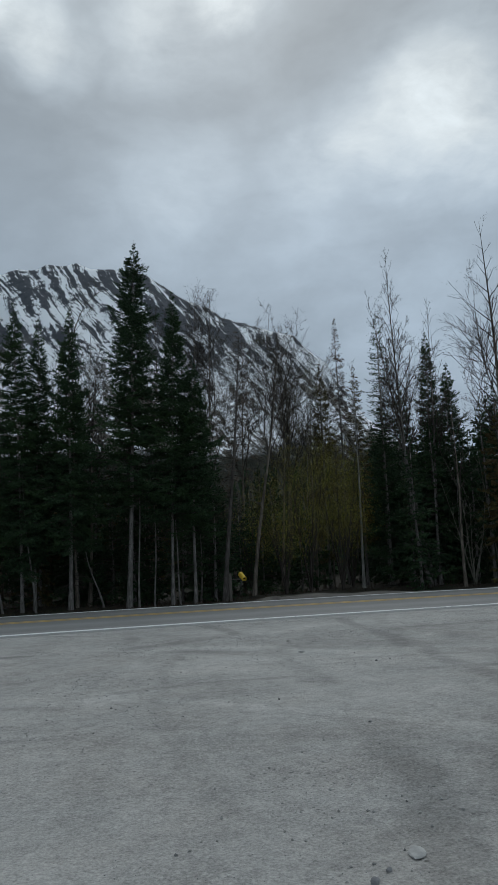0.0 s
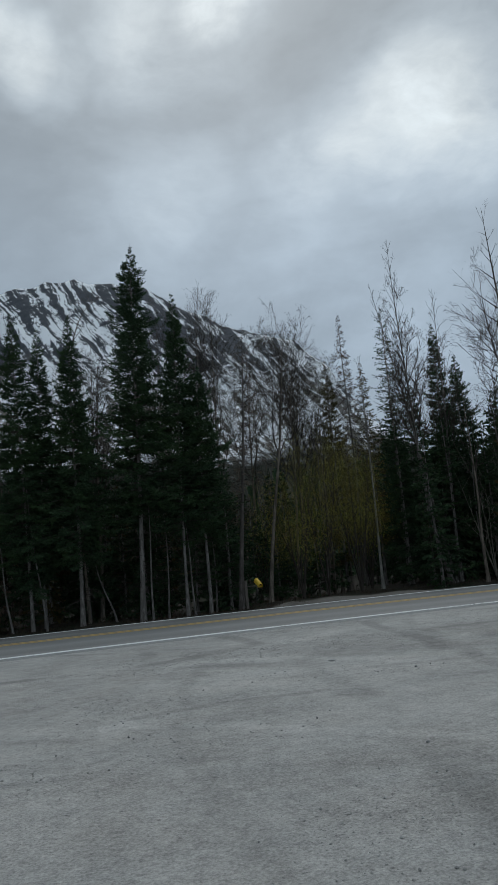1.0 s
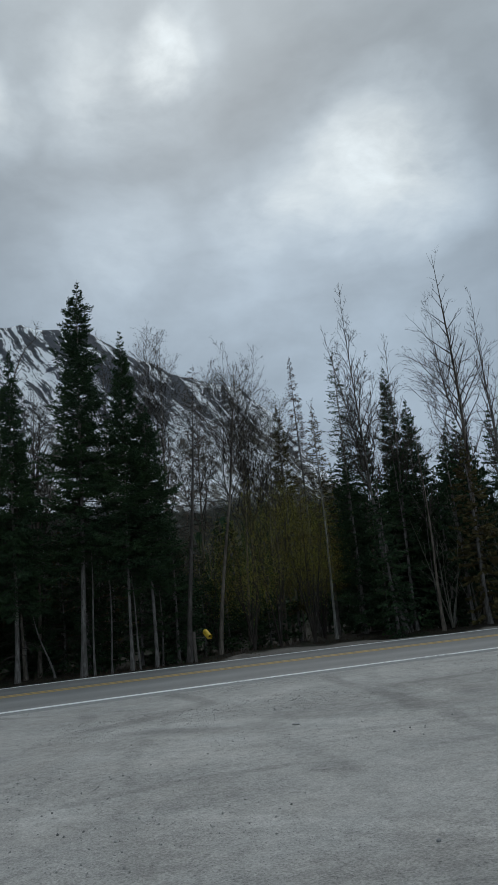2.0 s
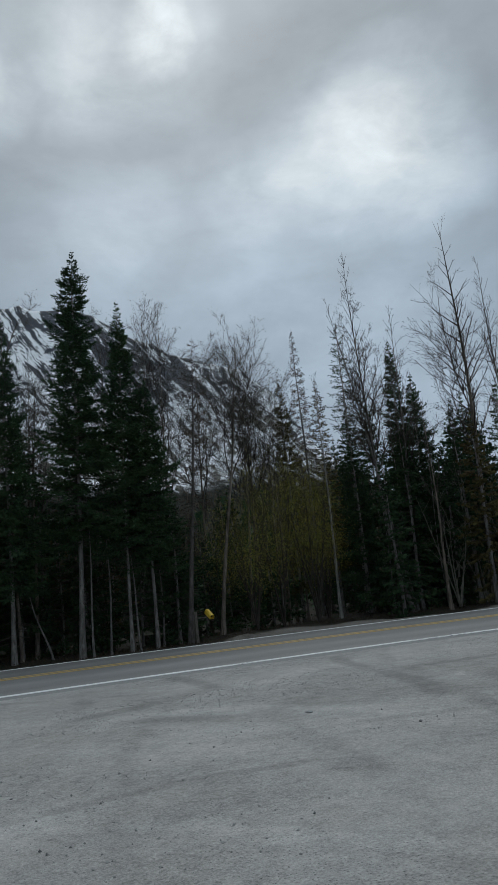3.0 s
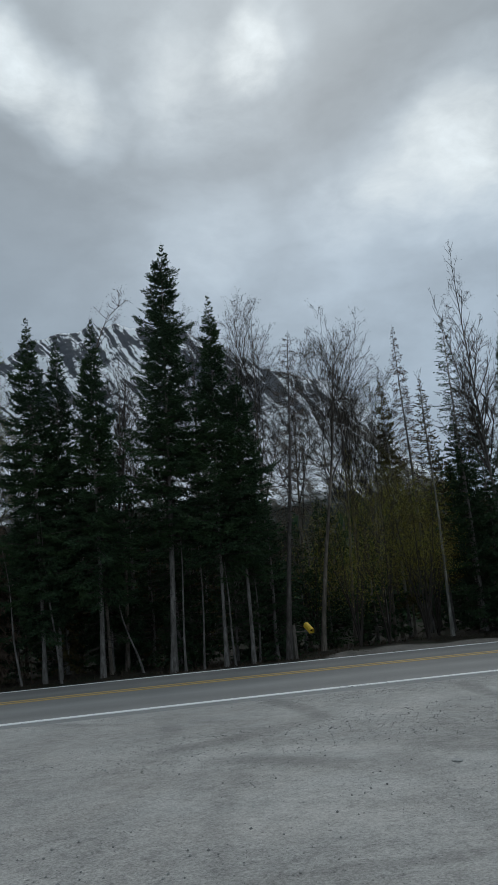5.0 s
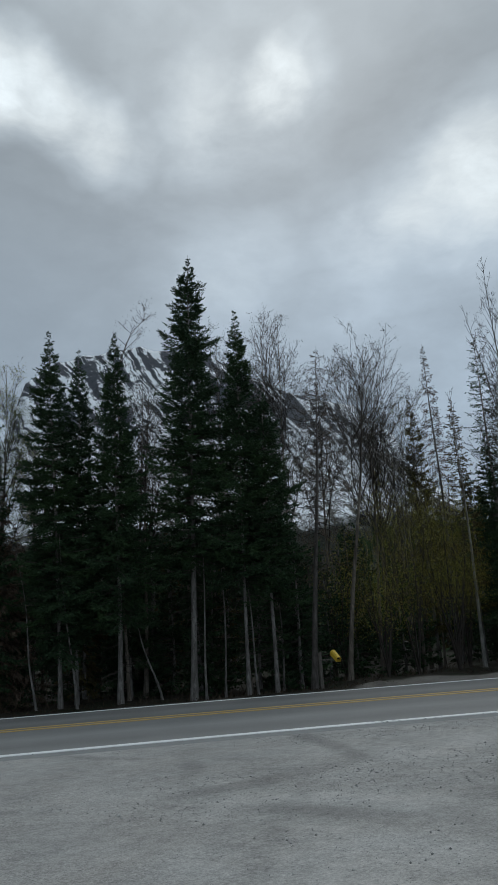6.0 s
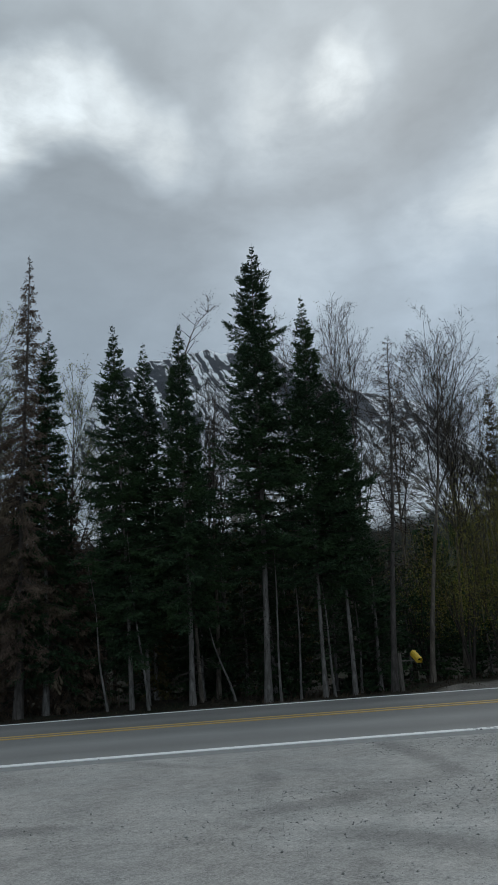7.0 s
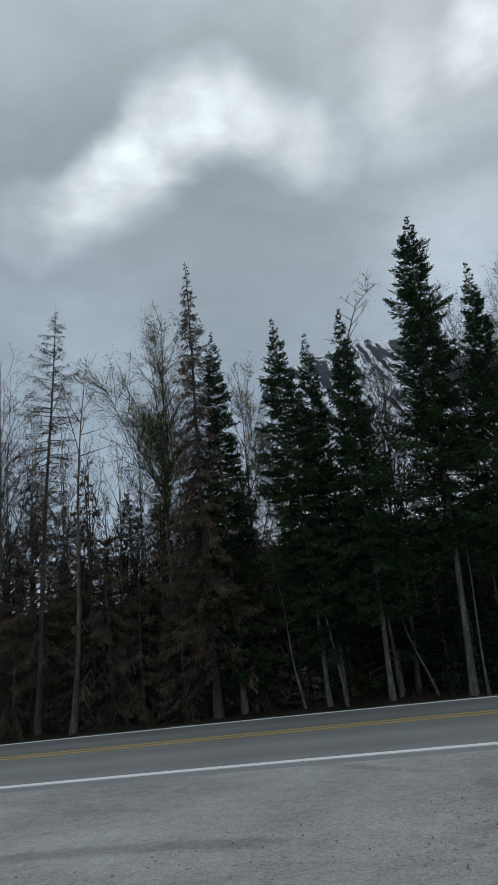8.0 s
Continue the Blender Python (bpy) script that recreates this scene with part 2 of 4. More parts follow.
def mountain_material():
    m, N = material("rock_with_snow_gullies")
    P = N.add("ShaderNodeTexCoord").outputs["Object"]
    z = N.add("ShaderNodeSeparateXYZ", {0: P}).outputs[2]
    s = N.add("ShaderNodeSeparateXYZ", {0: N.add("ShaderNodeUVMap", uv_map="slope").outputs[0]})
    x, y = s.outputs[0], s.outputs[1]
    # gullies run down and across the face
    wob = N.math("MULTIPLY_ADD", N.noise(P, 0.005, 3.0), 1.6, -0.8)
    across = N.math("ADD", N.math("ADD", N.math("MULTIPLY", x, 0.80), N.math("MULTIPLY", y, 0.62)), wob)
    along = N.math("SUBTRACT", N.math("MULTIPLY", y, 0.75), N.math("MULTIPLY", x, 0.65))
    uv = N.add("ShaderNodeCombineXYZ", {0: N.math("MULTIPLY", across, 1.75), 1: N.math("MULTIPLY", along, 0.24), 2: 0.0}).outputs[0]
    gully = N.noise(uv, 1.0, 8.0, 0.70, 0.5)
    patch = N.noise(P, 0.0045, 4.0, 0.55)
    rough = N.noise(P, 0.05, 6.0, 0.75)
    cover = N.math("ADD", N.math("ADD", gully, N.math("MULTIPLY_ADD", patch, 0.45, -0.225)), N.math("MULTIPLY", N.math("SUBTRACT", rough, 0.5), N.map(z, 600.0, 350.0, 0.34, 0.85)))
    cover = N.math("ADD", cover, N.map(x, 12.0, 6.0, 0.0, 0.03))
    limit = N.map(z, 330.0, 700.0, 0.470, 0.515, False)
    snow = N.map(N.math("SUBTRACT", cover, limit), 0.0, 0.035)
    # the blue-grey of distance haze is mixed into the rock colour, without a volume
    hazy_rock = N.ramp(rough, [(0.3, (0.050, 0.056, 0.066)), (0.7, (0.10, 0.11, 0.125))])
    scrub = N.ramp(N.noise(P, 0.12, 4.0, 0.8), [(0.35, (0.075, 0.072, 0.062)), (0.6, (0.21, 0.20, 0.18))])
    hazy_rock = N.mix(N.map(N.math("ADD", z, N.math("MULTIPLY_ADD", patch, 500.0, -250.0)), 480.0, 330.0), hazy_rock, scrub)
    woods = N.map(N.math("ADD", y, N.math("MULTIPLY_ADD", N.noise(P, 0.012, 4.0), 5.0, -2.5)), 9.8, 8.0)
    trees = N.ramp(N.noise(P, 0.15, 3.0, 0.7), [(0.4, (0.007, 0.010, 0.007)), (0.65, (0.022, 0.026, 0.018))])
    colour = N.mix(woods, N.mix(snow, hazy_rock, (0.90, 0.93, 0.96)), trees)
    finish(N, colour, 0.9, rough, 0.6, 8.0, **{"Specular IOR Level": 0.1})
    return m


M_GROUND = ground_material()
M_ROAD = asphalt_material()
M_WHITE = paint_material("white_road_paint", (0.86, 0.87, 0.86), 0.70)
M_WORN = paint_material("worn_white_road_paint", (0.84, 0.85, 0.84), 0.55)
M_YELLOW = paint_material("yellow_road_paint", (0.50, 0.33, 0.10), 0.66)
M_SPRUCE_BARK = bark_material("grey_spruce_bark", (0.075, 0.068, 0.060), (0.25, 0.235, 0.22))
M_ASPEN_BARK = bark_material("pale_aspen_bark", (0.055, 0.052, 0.045), (0.17, 0.16, 0.145), 4.0, 0.9)
M_BIRCH_BARK = bark_material("brownish_birch_bark", (0.055, 0.044, 0.034), (0.21, 0.18, 0.145), 4.0, 0.9)
M_SLIM_BARK = bark_material("pale_flecked_aspen_bark", (0.12, 0.115, 0.10), (0.34, 0.33, 0.30), 4.0, 0.95)
M_TWIG = bark_material("dark_twigs", (0.024, 0.019, 0.015), (0.062, 0.050, 0.040))
M_DEADWOOD = bark_material("grey_dead_wood", (0.045, 0.038, 0.033), (0.13, 0.115, 0.105))
M_NEEDLE = leaf_material("spruce_needles", (0.019, 0.036, 0.021), (0.050, 0.086, 0.043), (0.040, 0.072, 0.030))
M_NEEDLE_OLIVE = leaf_material("olive_spruce_needles", (0.060, 0.052, 0.024), (0.115, 0.100, 0.040), (0.080, 0.062, 0.030))
M_BROWN = leaf_material("dead_brown_needles", (0.074, 0.054, 0.042), (0.160, 0.118, 0.092), (0.112, 0.090, 0.062))
M_BUD = leaf_material("spring_buds", (0.17, 0.20, 0.07), (0.28, 0.29, 0.13), (0.20, 0.22, 0.09))
M_BUD_DARK = leaf_material("closed_brown_buds", (0.045, 0.040, 0.022), (0.10, 0.085, 0.045), (0.06, 0.055, 0.028))
M_WILLOW = leaf_material("willow_catkins", (0.21, 0.205, 0.048), (0.36, 0.33, 0.075), (0.25, 0.195, 0.062))
M_DRY = leaf_material("dry_grass_and_twigs", (0.035, 0.027, 0.020), (0.080, 0.060, 0.042), (0.050, 0.042, 0.028))
M_STONE = plain_material("grey_stone", (0.16, 0.16, 0.165), (0.32, 0.32, 0.32), 9.0, 0.9)
M_PALE = plain_material("pale_stone", (0.30, 0.30, 0.29), (0.46, 0.46, 0.44), 12.0, 0.9)
M_PALE_TWIG = bark_material("pale_grey_green_twigs", (0.10, 0.095, 0.075), (0.22, 0.21, 0.17))
M_BOX = plain_material("yellow_plastic", (0.62, 0.40, 0.03), (0.72, 0.50, 0.05), 14.0, 0.5)
M_DARK = plain_material("dark_bars_and_tube_shade", (0.02, 0.018, 0.015), (0.04, 0.035, 0.03), 14.0, 0.8)
M_POST = bark_material("weathered_post_wood", (0.07, 0.06, 0.05), (0.17, 0.15, 0.13), 8.0)
M_MOUNTAIN = mountain_material()

# ---------------------------------------------------------------- mesh helpers


def mesh_from(name, verts, faces, mat, smooth=False):
    """verts (n, 3) and faces (m, 3 or 4), as arrays."""
    verts, faces = np.asarray(verts, dtype=np.float32), np.asarray(faces, dtype=np.int32)
    me = bpy.data.meshes.new(name)
    k = faces.shape[1]
    me.vertices.add(len(verts))
    me.vertices.foreach_set("co", verts.ravel())
    me.loops.add(faces.size)
    me.loops.foreach_set("vertex_index", faces.ravel())
    me.polygons.add(len(faces))
    me.polygons.foreach_set("loop_start", np.arange(0, faces.size, k, dtype=np.int32))
    me.polygons.foreach_set("use_smooth", np.full(len(faces), smooth))
    me.update(calc_edges=True)
    me.materials.append(mat)
    return me


def piece(name, data, parent, label=""):
    ob = new(name, data)
    ob.parent = parent
    return tagged(ob, label)


def part(name, bm, mat, parent, label="", smooth=False):
    me = bpy.data.meshes.new(name)
    if smooth:
        for f in bm.faces:
            f.smooth = True
    bm.to_mesh(me)
    bm.free()
    me.materials.append(mat)
    return piece(name, me, parent, label)


def grid_faces(nu, nv):
    i, j = np.meshgrid(np.arange(nu - 1), np.arange(nv - 1), indexing="ij")
    a = (i * nv + j).ravel()
    return np.stack([a, a + nv, a + nv + 1, a + 1], 1)


def loft(points, radii, k=9, flare=0.0):
    """A tapered tube through the points: verts and quads."""
    P, R = np.asarray(points, float), np.asarray(radii, float)
    d = np.gradient(P, axis=0)
    d /= np.linalg.norm(d, axis=1)[:, None] + 1e-9
    ref = np.where(np.abs(d[:, 2:3]) > 0.9, [[1.0, 0, 0]], [[0, 0, 1.0]])
    u = np.cross(d, ref)
    u /= np.linalg.norm(u, axis=1)[:, None] + 1e-9
    v = np.cross(d, u)
    a = np.linspace(0, 2 * np.pi, k, endpoint=False)
    ring = P[:, None] + R[:, None, None] * (np.cos(a)[None, :, None] * u[:, None] + np.sin(a)[None, :, None] * v[:, None])
    n = len(P)
    i, j = np.meshgrid(np.arange(n - 1), np.arange(k), indexing="ij")
    a0, b0 = (i * k + j).ravel(), (i * k + (j + 1) % k).ravel()
    return ring.reshape(-1, 3), np.stack([a0, b0, b0 + k, a0 + k], 1)


def tubes(P0, P1, R0, R1, k=3):
    """Many separate tapered rods."""
    P0, P1 = np.asarray(P0, float), np.asarray(P1, float)
    R0, R1 = np.asarray(R0, float), np.asarray(R1, float)
    d = P1 - P0
    d /= np.linalg.norm(d, axis=1)[:, None] + 1e-9
    ref = np.where(np.abs(d[:, 2:3]) > 0.9, [[1.0, 0, 0]], [[0, 0, 1.0]])
    u = np.cross(d, ref)
    u /= np.linalg.norm(u, axis=1)[:, None] + 1e-9
    v = np.cross(d, u)
    a = np.linspace(0, 2 * np.pi, k, endpoint=False)
    c = np.cos(a)[None, :, None] * u[:, None] + np.sin(a)[None, :, None] * v[:, None]
    V = np.concatenate([P0[:, None] + R0[:, None, None] * c, P1[:, None] + R1[:, None, None] * c], 1)
    j = np.arange(k)
    f = np.stack([j, (j + 1) % k, (j + 1) % k + k, j + k], 1)
    F = (np.arange(len(P0)) * 2 * k)[:, None, None] + f[None]
    return V.reshape(-1, 3), F.reshape(-1, 4)


def blades(base, tip, width, side):
    """Narrow pointed leaves from base to tip, widest at 40 percent."""
    d = tip - base
    w = np.cross(d, side)
    w /= np.linalg.norm(w, axis=1)[:, None] + 1e-9
    m = base + 0.4 * d
    V = np.stack([base, m + w * width[:, None] * 0.5, tip, m - w * width[:, None] * 0.5], 1)
    return V.reshape(-1, 3), np.arange(len(base) * 4).reshape(-1, 4)


def slivers(base, tip, width, side):
    """Narrow three-cornered leaves, half of them broad at the tip and half at the base."""
    w = np.cross(tip - base, side)
    w /= np.linalg.norm(w, axis=1)[:, None] + 1e-9
    w *= width[:, None] * 0.5
    flip = (np.arange(len(base)) % 2 == 0)[:, None]
    broad, point = np.where(flip, tip, base), np.where(flip, base, tip)
    return np.stack([broad - w, broad + w, point], 1).reshape(-1, 3), np.arange(len(base) * 3).reshape(-1, 3)


def halved(chunk):
    v, f = chunk
    return v, np.concatenate([f[:, [0, 1, 2]], f[:, [0, 2, 3]]])


def join(chunks):
    vs, fs, n = [], [], 0
    for v, f in chunks:
        vs.append(v)
        fs.append(f + n)
        n += len(v)
    return np.concatenate(vs), np.concatenate(fs)


# ---------------------------------------------------------------- ground, road, mountain


def bumps(x, y):
    """Height of the ground."""
    off = np.hypot(x - ROAD_C[0], y - ROAD_C[1]) - ROAD_R
    lot = 0.02 * np.sin(x * 0.9 + 1.3 * np.sin(y * 0.5)) * np.sin(y * 0.8 + np.sin(x * 0.4))
    lot += 0.004 * np.sin(x * 2.9 + y * 1.7) * np.sin(y * 2.3 - x * 0.8)
    wild = 0.10 * np.sin(x * 0.7 + 2 * np.sin(y * 0.3)) * np.sin(y * 0.6 + x * 0.2) + 0.05 * np.sin(x * 2.1) * np.sin(y * 1.9)
    t = np.clip((off - 4.4) / 2.0, 0, 1)
    near = np.clip((-off - 4.6) / 2.5, 0, 1)
    z = -0.035 + lot * near * 0.45 + t * (wild + 0.03)
    berm = 0.16 * np.exp(-((x - 11.2) / 0.5) ** 2 - ((off - 5.0) / 0.3) ** 2) + 0.05 * np.exp(-((x - 9.0) / 1.6) ** 2 - ((off - 5.2) / 0.4) ** 2)
    return z + berm


def graded(lo, hi, step, reach, n):
    a = np.arange(lo, hi + step / 2, step)
    g = step * np.cumsum(1.22 ** np.arange(1, n))
    g = g[g < reach]
    return np.concatenate([lo - g[::-1], a, hi + g])


gx, gy = graded(-16, 32, 0.30, 4000, 60), graded(-4, 34, 0.30, 4000, 60)
X, Y = np.meshgrid(gx, gy, indexing="ij")
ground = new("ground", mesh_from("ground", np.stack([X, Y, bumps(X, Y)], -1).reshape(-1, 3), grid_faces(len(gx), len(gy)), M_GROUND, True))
tagged(ground, "compacted grey gravel pull-out with tyre tracks, forest floor beyond", "ground", kind="structure")


def strip(name, offs, z, mat, a0=-0.55, a1=0.75, n=260):
    """A band along the road: a closed cross-section of (off, z) swept round the curve."""
    ang = np.linspace(a0, a1, n)
    ring = [(o, h) for o, h in zip(offs, z)]
    V = np.array([[(*arc(o, t), h) for o, h in ring] for t in ang])
    k = len(ring)
    i, j = np.meshgrid(np.arange(n - 1), np.arange(k - 1), indexing="ij")
    a = (i * k + j).ravel()
    return mesh_from(name, V.reshape(-1, 3), np.stack([a, a + 1, a + k + 1, a + k], 1), mat)


road = new("road", strip("road", (-4.3, -4.02, -2, 0, 2, 4.15, 4.6), (-0.10, 0.0, 0.018, 0.03, 0.018, 0.0, -0.10), M_ROAD))
tagged(road, "two-lane grey asphalt highway with worn wheel tracks", "road", kind="structure")


def line(name, off, width, mat, label, a0=-0.55, a1=0.75):
    h = 0.03 * (1 - min(1, abs(off) / 4.15) ** 1.7) + 0.006
    e = width / 2
    ob = piece(name, strip(name, (off - e, off - e, off + e, off + e), (h - 0.02, h, h, h - 0.02), mat, a0, a1), road, label)
    return ob


A_WORN0, A_WORN1 = 0.205, 0.275
line("edge_line", -3.90, 0.21, M_WHITE, "solid white edge line", -0.55, A_WORN0)
line("edge_line", -3.90, 0.19, M_WORN, "chipped white edge line", A_WORN0, A_WORN1)
line("edge_line", -3.90, 0.21, M_WHITE, "solid white edge line", A_WORN1, 0.75)
line("edge_line", 3.88, 0.20, M_WHITE, "solid white edge line")
line("centre_line", -0.21, 0.18, M_YELLOW, "yellow centre line")
line("centre_line", 0.21, 0.18, M_YELLOW, "yellow centre line")


def crest(az):
    """Elevation of the skyline of the mountain, in degrees, by azimuth."""
    return np.interp(az, (-75, -45, -20, -9, -2, 0, 2.2, 4.6, 7, 10.5, 13.8, 16.5, 19.5, 22.6, 25.2, 27.8, 30.3, 33, 38, 50, 75),
                     (3.0, 3.5, 4.5, 5.5, 9.0, 14.0, 20.2, 21.6, 22.2, 22.7, 22.5, 22.0, 20.2, 18.8, 17.9, 17.1, 14.9, 10.5, 6.5, 4.5, 3.5))


def fractal(x, y, octaves=5, seed=0):
    """Smooth value noise on arrays."""
    total, amp = 0.0, 1.0
    for o in range(octaves):
        xi, yi = np.floor(x), np.floor(y)
        fx, fy = x - xi, y - yi
        fx, fy = fx * fx * (3 - 2 * fx), fy * fy * (3 - 2 * fy)

        def h(a, b):
            v = np.sin(a * 127.1 + b * 311.7 + (seed + o) * 74.7) * 43758.5453
            return v - np.floor(v)
        total = total + amp * ((h(xi, yi) * (1 - fx) + h(xi + 1, yi) * fx) * (1 - fy) + (h(xi, yi + 1) * (1 - fx) + h(xi + 1, yi + 1) * fx) * fy - 0.5)
        x, y, amp = x * 2.03, y * 2.03, amp * 0.5
    return total


def build_mountain():
    az = np.arange(-70, 70.01, 0.2)
    rr = np.linspace(0, 1, 90)
    A, U = np.meshgrid(az, rr, indexing="ij")
    r = 800 + 1500 * U
    top = np.tan(np.radians(crest(A) + 0.35 * fractal(A * 0.9, A * 0 + 3.3, 5, 2))) * 2000
    rise = np.where(U < 0.8, np.clip(U / 0.8, 0, 1) ** 1.25, 1 - (U - 0.8) * 1.6)
    x, y = r * np.sin(np.radians(A)), r * np.cos(np.radians(A))
    z = top * rise
    el = np.degrees(np.arctan2(z, r))
    across, along = (A * 0.80 + el * 0.62) * 0.95, (el * 0.75 - A * 0.65) * 0.17
    ribs = fractal(across, along, 6, 5)
    z = z + (ribs * 70 - 8) * np.clip(rise, 0, 1) * np.clip((0.8 - U) * 5, 0.03, 1)
    faces = grid_faces(len(az), len(rr))[:, ::-1]
    me = mesh_from("mountain", np.stack([x, y, z - 4], -1).reshape(-1, 3), faces, M_MOUNTAIN, True)
    chart = np.stack([A, np.degrees(np.arctan2(z, r))], -1).reshape(-1, 2)
    me.uv_layers.new(name="slope").data.foreach_set("uv", chart[faces.ravel()].astype(np.float32).ravel())
    return me


mountain = tagged(new("mountain", build_mountain()), "dark rocky mountain with snow lying in its gullies", "mountain", kind="structure")

# ---------------------------------------------------------------- trees


def thing(name, x, y, label, category, group="", z=None):
    ob = new(name)
    ob.location = (x, y, float(bumps(np.array(x), np.array(y))) if z is None else z)
    return tagged(ob, label, category, group)


def trunk_line(h, lean, r, wobble, g, n=16, top=0.0, taper=0.85):
    """Centre line and radii of a trunk."""
    u = np.linspace(0, 1, n)
    px = lean[0] * u + wobble * np.sin(u * g.uniform(3, 6) + g.uniform(0, 6)) * u * (1 - u) * 2
    py = lean[1] * u + wobble * np.sin(u * g.uniform(3, 6) + g.uniform(0, 6)) * u * (1 - u) * 2
    pz = u * h - 0.08 * (u == 0)
    rad = r * ((1 - u) ** taper * 0.95 + 0.02 + 0.45 * np.exp(-u * 28)) + top
    return np.stack([px, py, pz], 1), rad


def conifer(g, h, lean=(0, 0), r=0.14, spread=1.5, low=0.28, whorl=0.155, per=11, density=1.0, droop=0.35, leafed=1.0, blade=0.036, tip_power=0.62, ragged=0.42, dead_low=True, lod=False, twl=1.0, hang=0.0):
    """Verts and faces of trunk, branches and needles."""
    line, rad = trunk_line(h, lean, r, 0.08, g)
    trunk = loft(line, rad, 9)
    zs, gain = [], []
    z = low * h
    while z < h - 0.10:
        k = per if z < h * 0.93 else 5
        zs += [z + g.uniform(-0.07, 0.07) for _ in range(k)]
        gain += [g.uniform(0.78, 1.15)] * k
        z += whorl * g.uniform(0.7, 1.3)
    zs, gain = np.clip(np.array(zs), 0, h - 0.08), np.array(gain)
    n = len(zs)
    u = np.clip((zs - low * h) / (h * (1 - low)), 0, 1)
    az = g.uniform(0, 2 * np.pi, n)
    body = np.clip(1 - u, 0, 1) ** tip_power * np.clip(0.55 + u * 1.8, 0, 1) * np.clip((h - zs) / 1.7, 0.10, 1) ** 0.8
    lump = 1 + ragged * (1 - 0.65 * u) * np.sin(az * 2 + zs * 1.7 + g.uniform(0, 6)) * np.sin(zs * 2.3 + g.uniform(0, 6))
    L = (spread * body + 0.05) * lump * gain * (0.5 + (0.80 - 0.28 * u) * g.uniform(0, 1, n) ** 1.2)
    ox = np.stack([np.interp(zs / h, np.linspace(0, 1, len(line)), line[:, i]) for i in range(2)], 1)
    B = np.stack([ox[:, 0], ox[:, 1], zs], 1)
    out = np.stack([np.cos(az), np.sin(az), np.zeros(n)], 1)
    rise = (0.50 * u ** 1.5 + 0.08) * g.uniform(0.4, 1.4, n)
    sag = droop * (1.25 - u) * g.uniform(0.5, 1.4, n)

    def at(i, s):
        p = B[i] + out[i] * (L[i] * s)[:, None]
        p[:, 2] += L[i] * (rise[i] * s - sag[i] * s ** 1.6 + (0.30 * sag[i] + 0.10) * s ** 4)
        return p
    idx = np.arange(n)
    segs = [(at(idx, np.full(n, a)), at(idx, np.full(n, b)), (1 - a) * (0.006 + 0.011 * L), (1 - b) * (0.006 + 0.011 * L) + 0.002) for a, b in (((0.0, 1.0),) if lod else ((0.0, 0.5), (0.5, 1.0)))]
    rods = [tubes(*s) for s in segs]
    if dead_low:
        k = int(18 * low * h)
        zz = g.uniform(0.25 * low * h, low * h * 1.15, k)
        aa = g.uniform(0, 2 * np.pi, k)
        b = np.stack([np.interp(zz / h, np.linspace(0, 1, len(line)), line[:, 0]), np.interp(zz / h, np.linspace(0, 1, len(line)), line[:, 1]), zz], 1)
        ll = g.uniform(0.2, 0.9, k) * spread * 0.7
        m = b + np.stack([np.cos(aa) * ll * 0.6, np.sin(aa) * ll * 0.6, -0.12 * ll], 1)
        e = b + np.stack([np.cos(aa) * ll, np.sin(aa) * ll, -0.45 * ll], 1)
        rods += [tubes(b, m, np.full(k, 0.011), np.full(k, 0.007)), tubes(m, e, np.full(k, 0.007), np.full(k, 0.002))]
    branches = join(rods)
    # side twigs off each branch, each set with short tufts of needles
    cnt = np.maximum(3, (L / (0.050 if lod else 0.024) * density * leafed)).astype(int)
    I = np.repeat(idx, cnt)
    m = len(I)
    S = g.uniform(0.14, 1.0, m) ** 0.8
    p = at(I, S)
    fwd = at(I, np.minimum(S + 0.05, 1.08)) - at(I, S - 0.03)
    fwd /= np.linalg.norm(fwd, axis=1)[:, None] + 1e-9
    sgn = np.where(g.uniform(0, 1, m) < 0.5, -1.0, 1.0)
    lat = np.stack([-out[I][:, 1], out[I][:, 0], np.zeros(m)], 1) * sgn[:, None]
    ang = g.uniform(0.1, 1.2, m)
    tw = np.clip((0.09 + 0.42 * L[I] * (1.05 - S) * np.clip(S * 4, 0, 1)) * g.uniform(0.5, 1.2, m), 0.07, 0.36) * twl * np.clip((h - zs[I]) / 0.9, 0.25, 1)
    dirn = fwd * np.cos(ang)[:, None] + lat * np.sin(ang)[:, None]
    dirn[:, 2] += g.normal(-0.20 * (1.1 - u[I]) - hang * g.uniform(0, 2.0, m), 0.18)
    dirn /= np.linalg.norm(dirn, axis=1)[:, None] + 1e-9
    if lod:
        e = p + dirn * tw[:, None]
        wid = blade * g.uniform(0.8, 1.5, m)
        return trunk, branches, join([slivers(p, e, wid, g.normal(0, 1, (m, 3))), slivers(p - [0, 0, 0.03], e - [0, 0, 0.05], wid, g.normal(0, 1, (m, 3)))])
    tufts = []
    for f in (0.0, 0.3, 0.6, 0.9):
        keep = (tw > 0.18) | (f in (0.0, 0.6, 0.9))
        b = (p + dirn * (tw * f)[:, None])[keep]
        spin = g.normal(0, 0.50, (len(b), 3))
        spin[:, 2] = spin[:, 2] * 0.6 - hang * 0.5
        d = dirn[keep] + spin
        d /= np.linalg.norm(d, axis=1)[:, None] + 1e-9
        size = g.uniform(0.055, 0.12, len(b)) * np.clip((h + 0.1 - b[:, 2]) / 0.7, 0.4, 1)
        tufts.append(slivers(b, b + d * size[:, None], blade * g.uniform(0.7, 1.3, len(b)), g.normal(0, 1, (len(b), 3))))
    return trunk, branches, join(tufts)


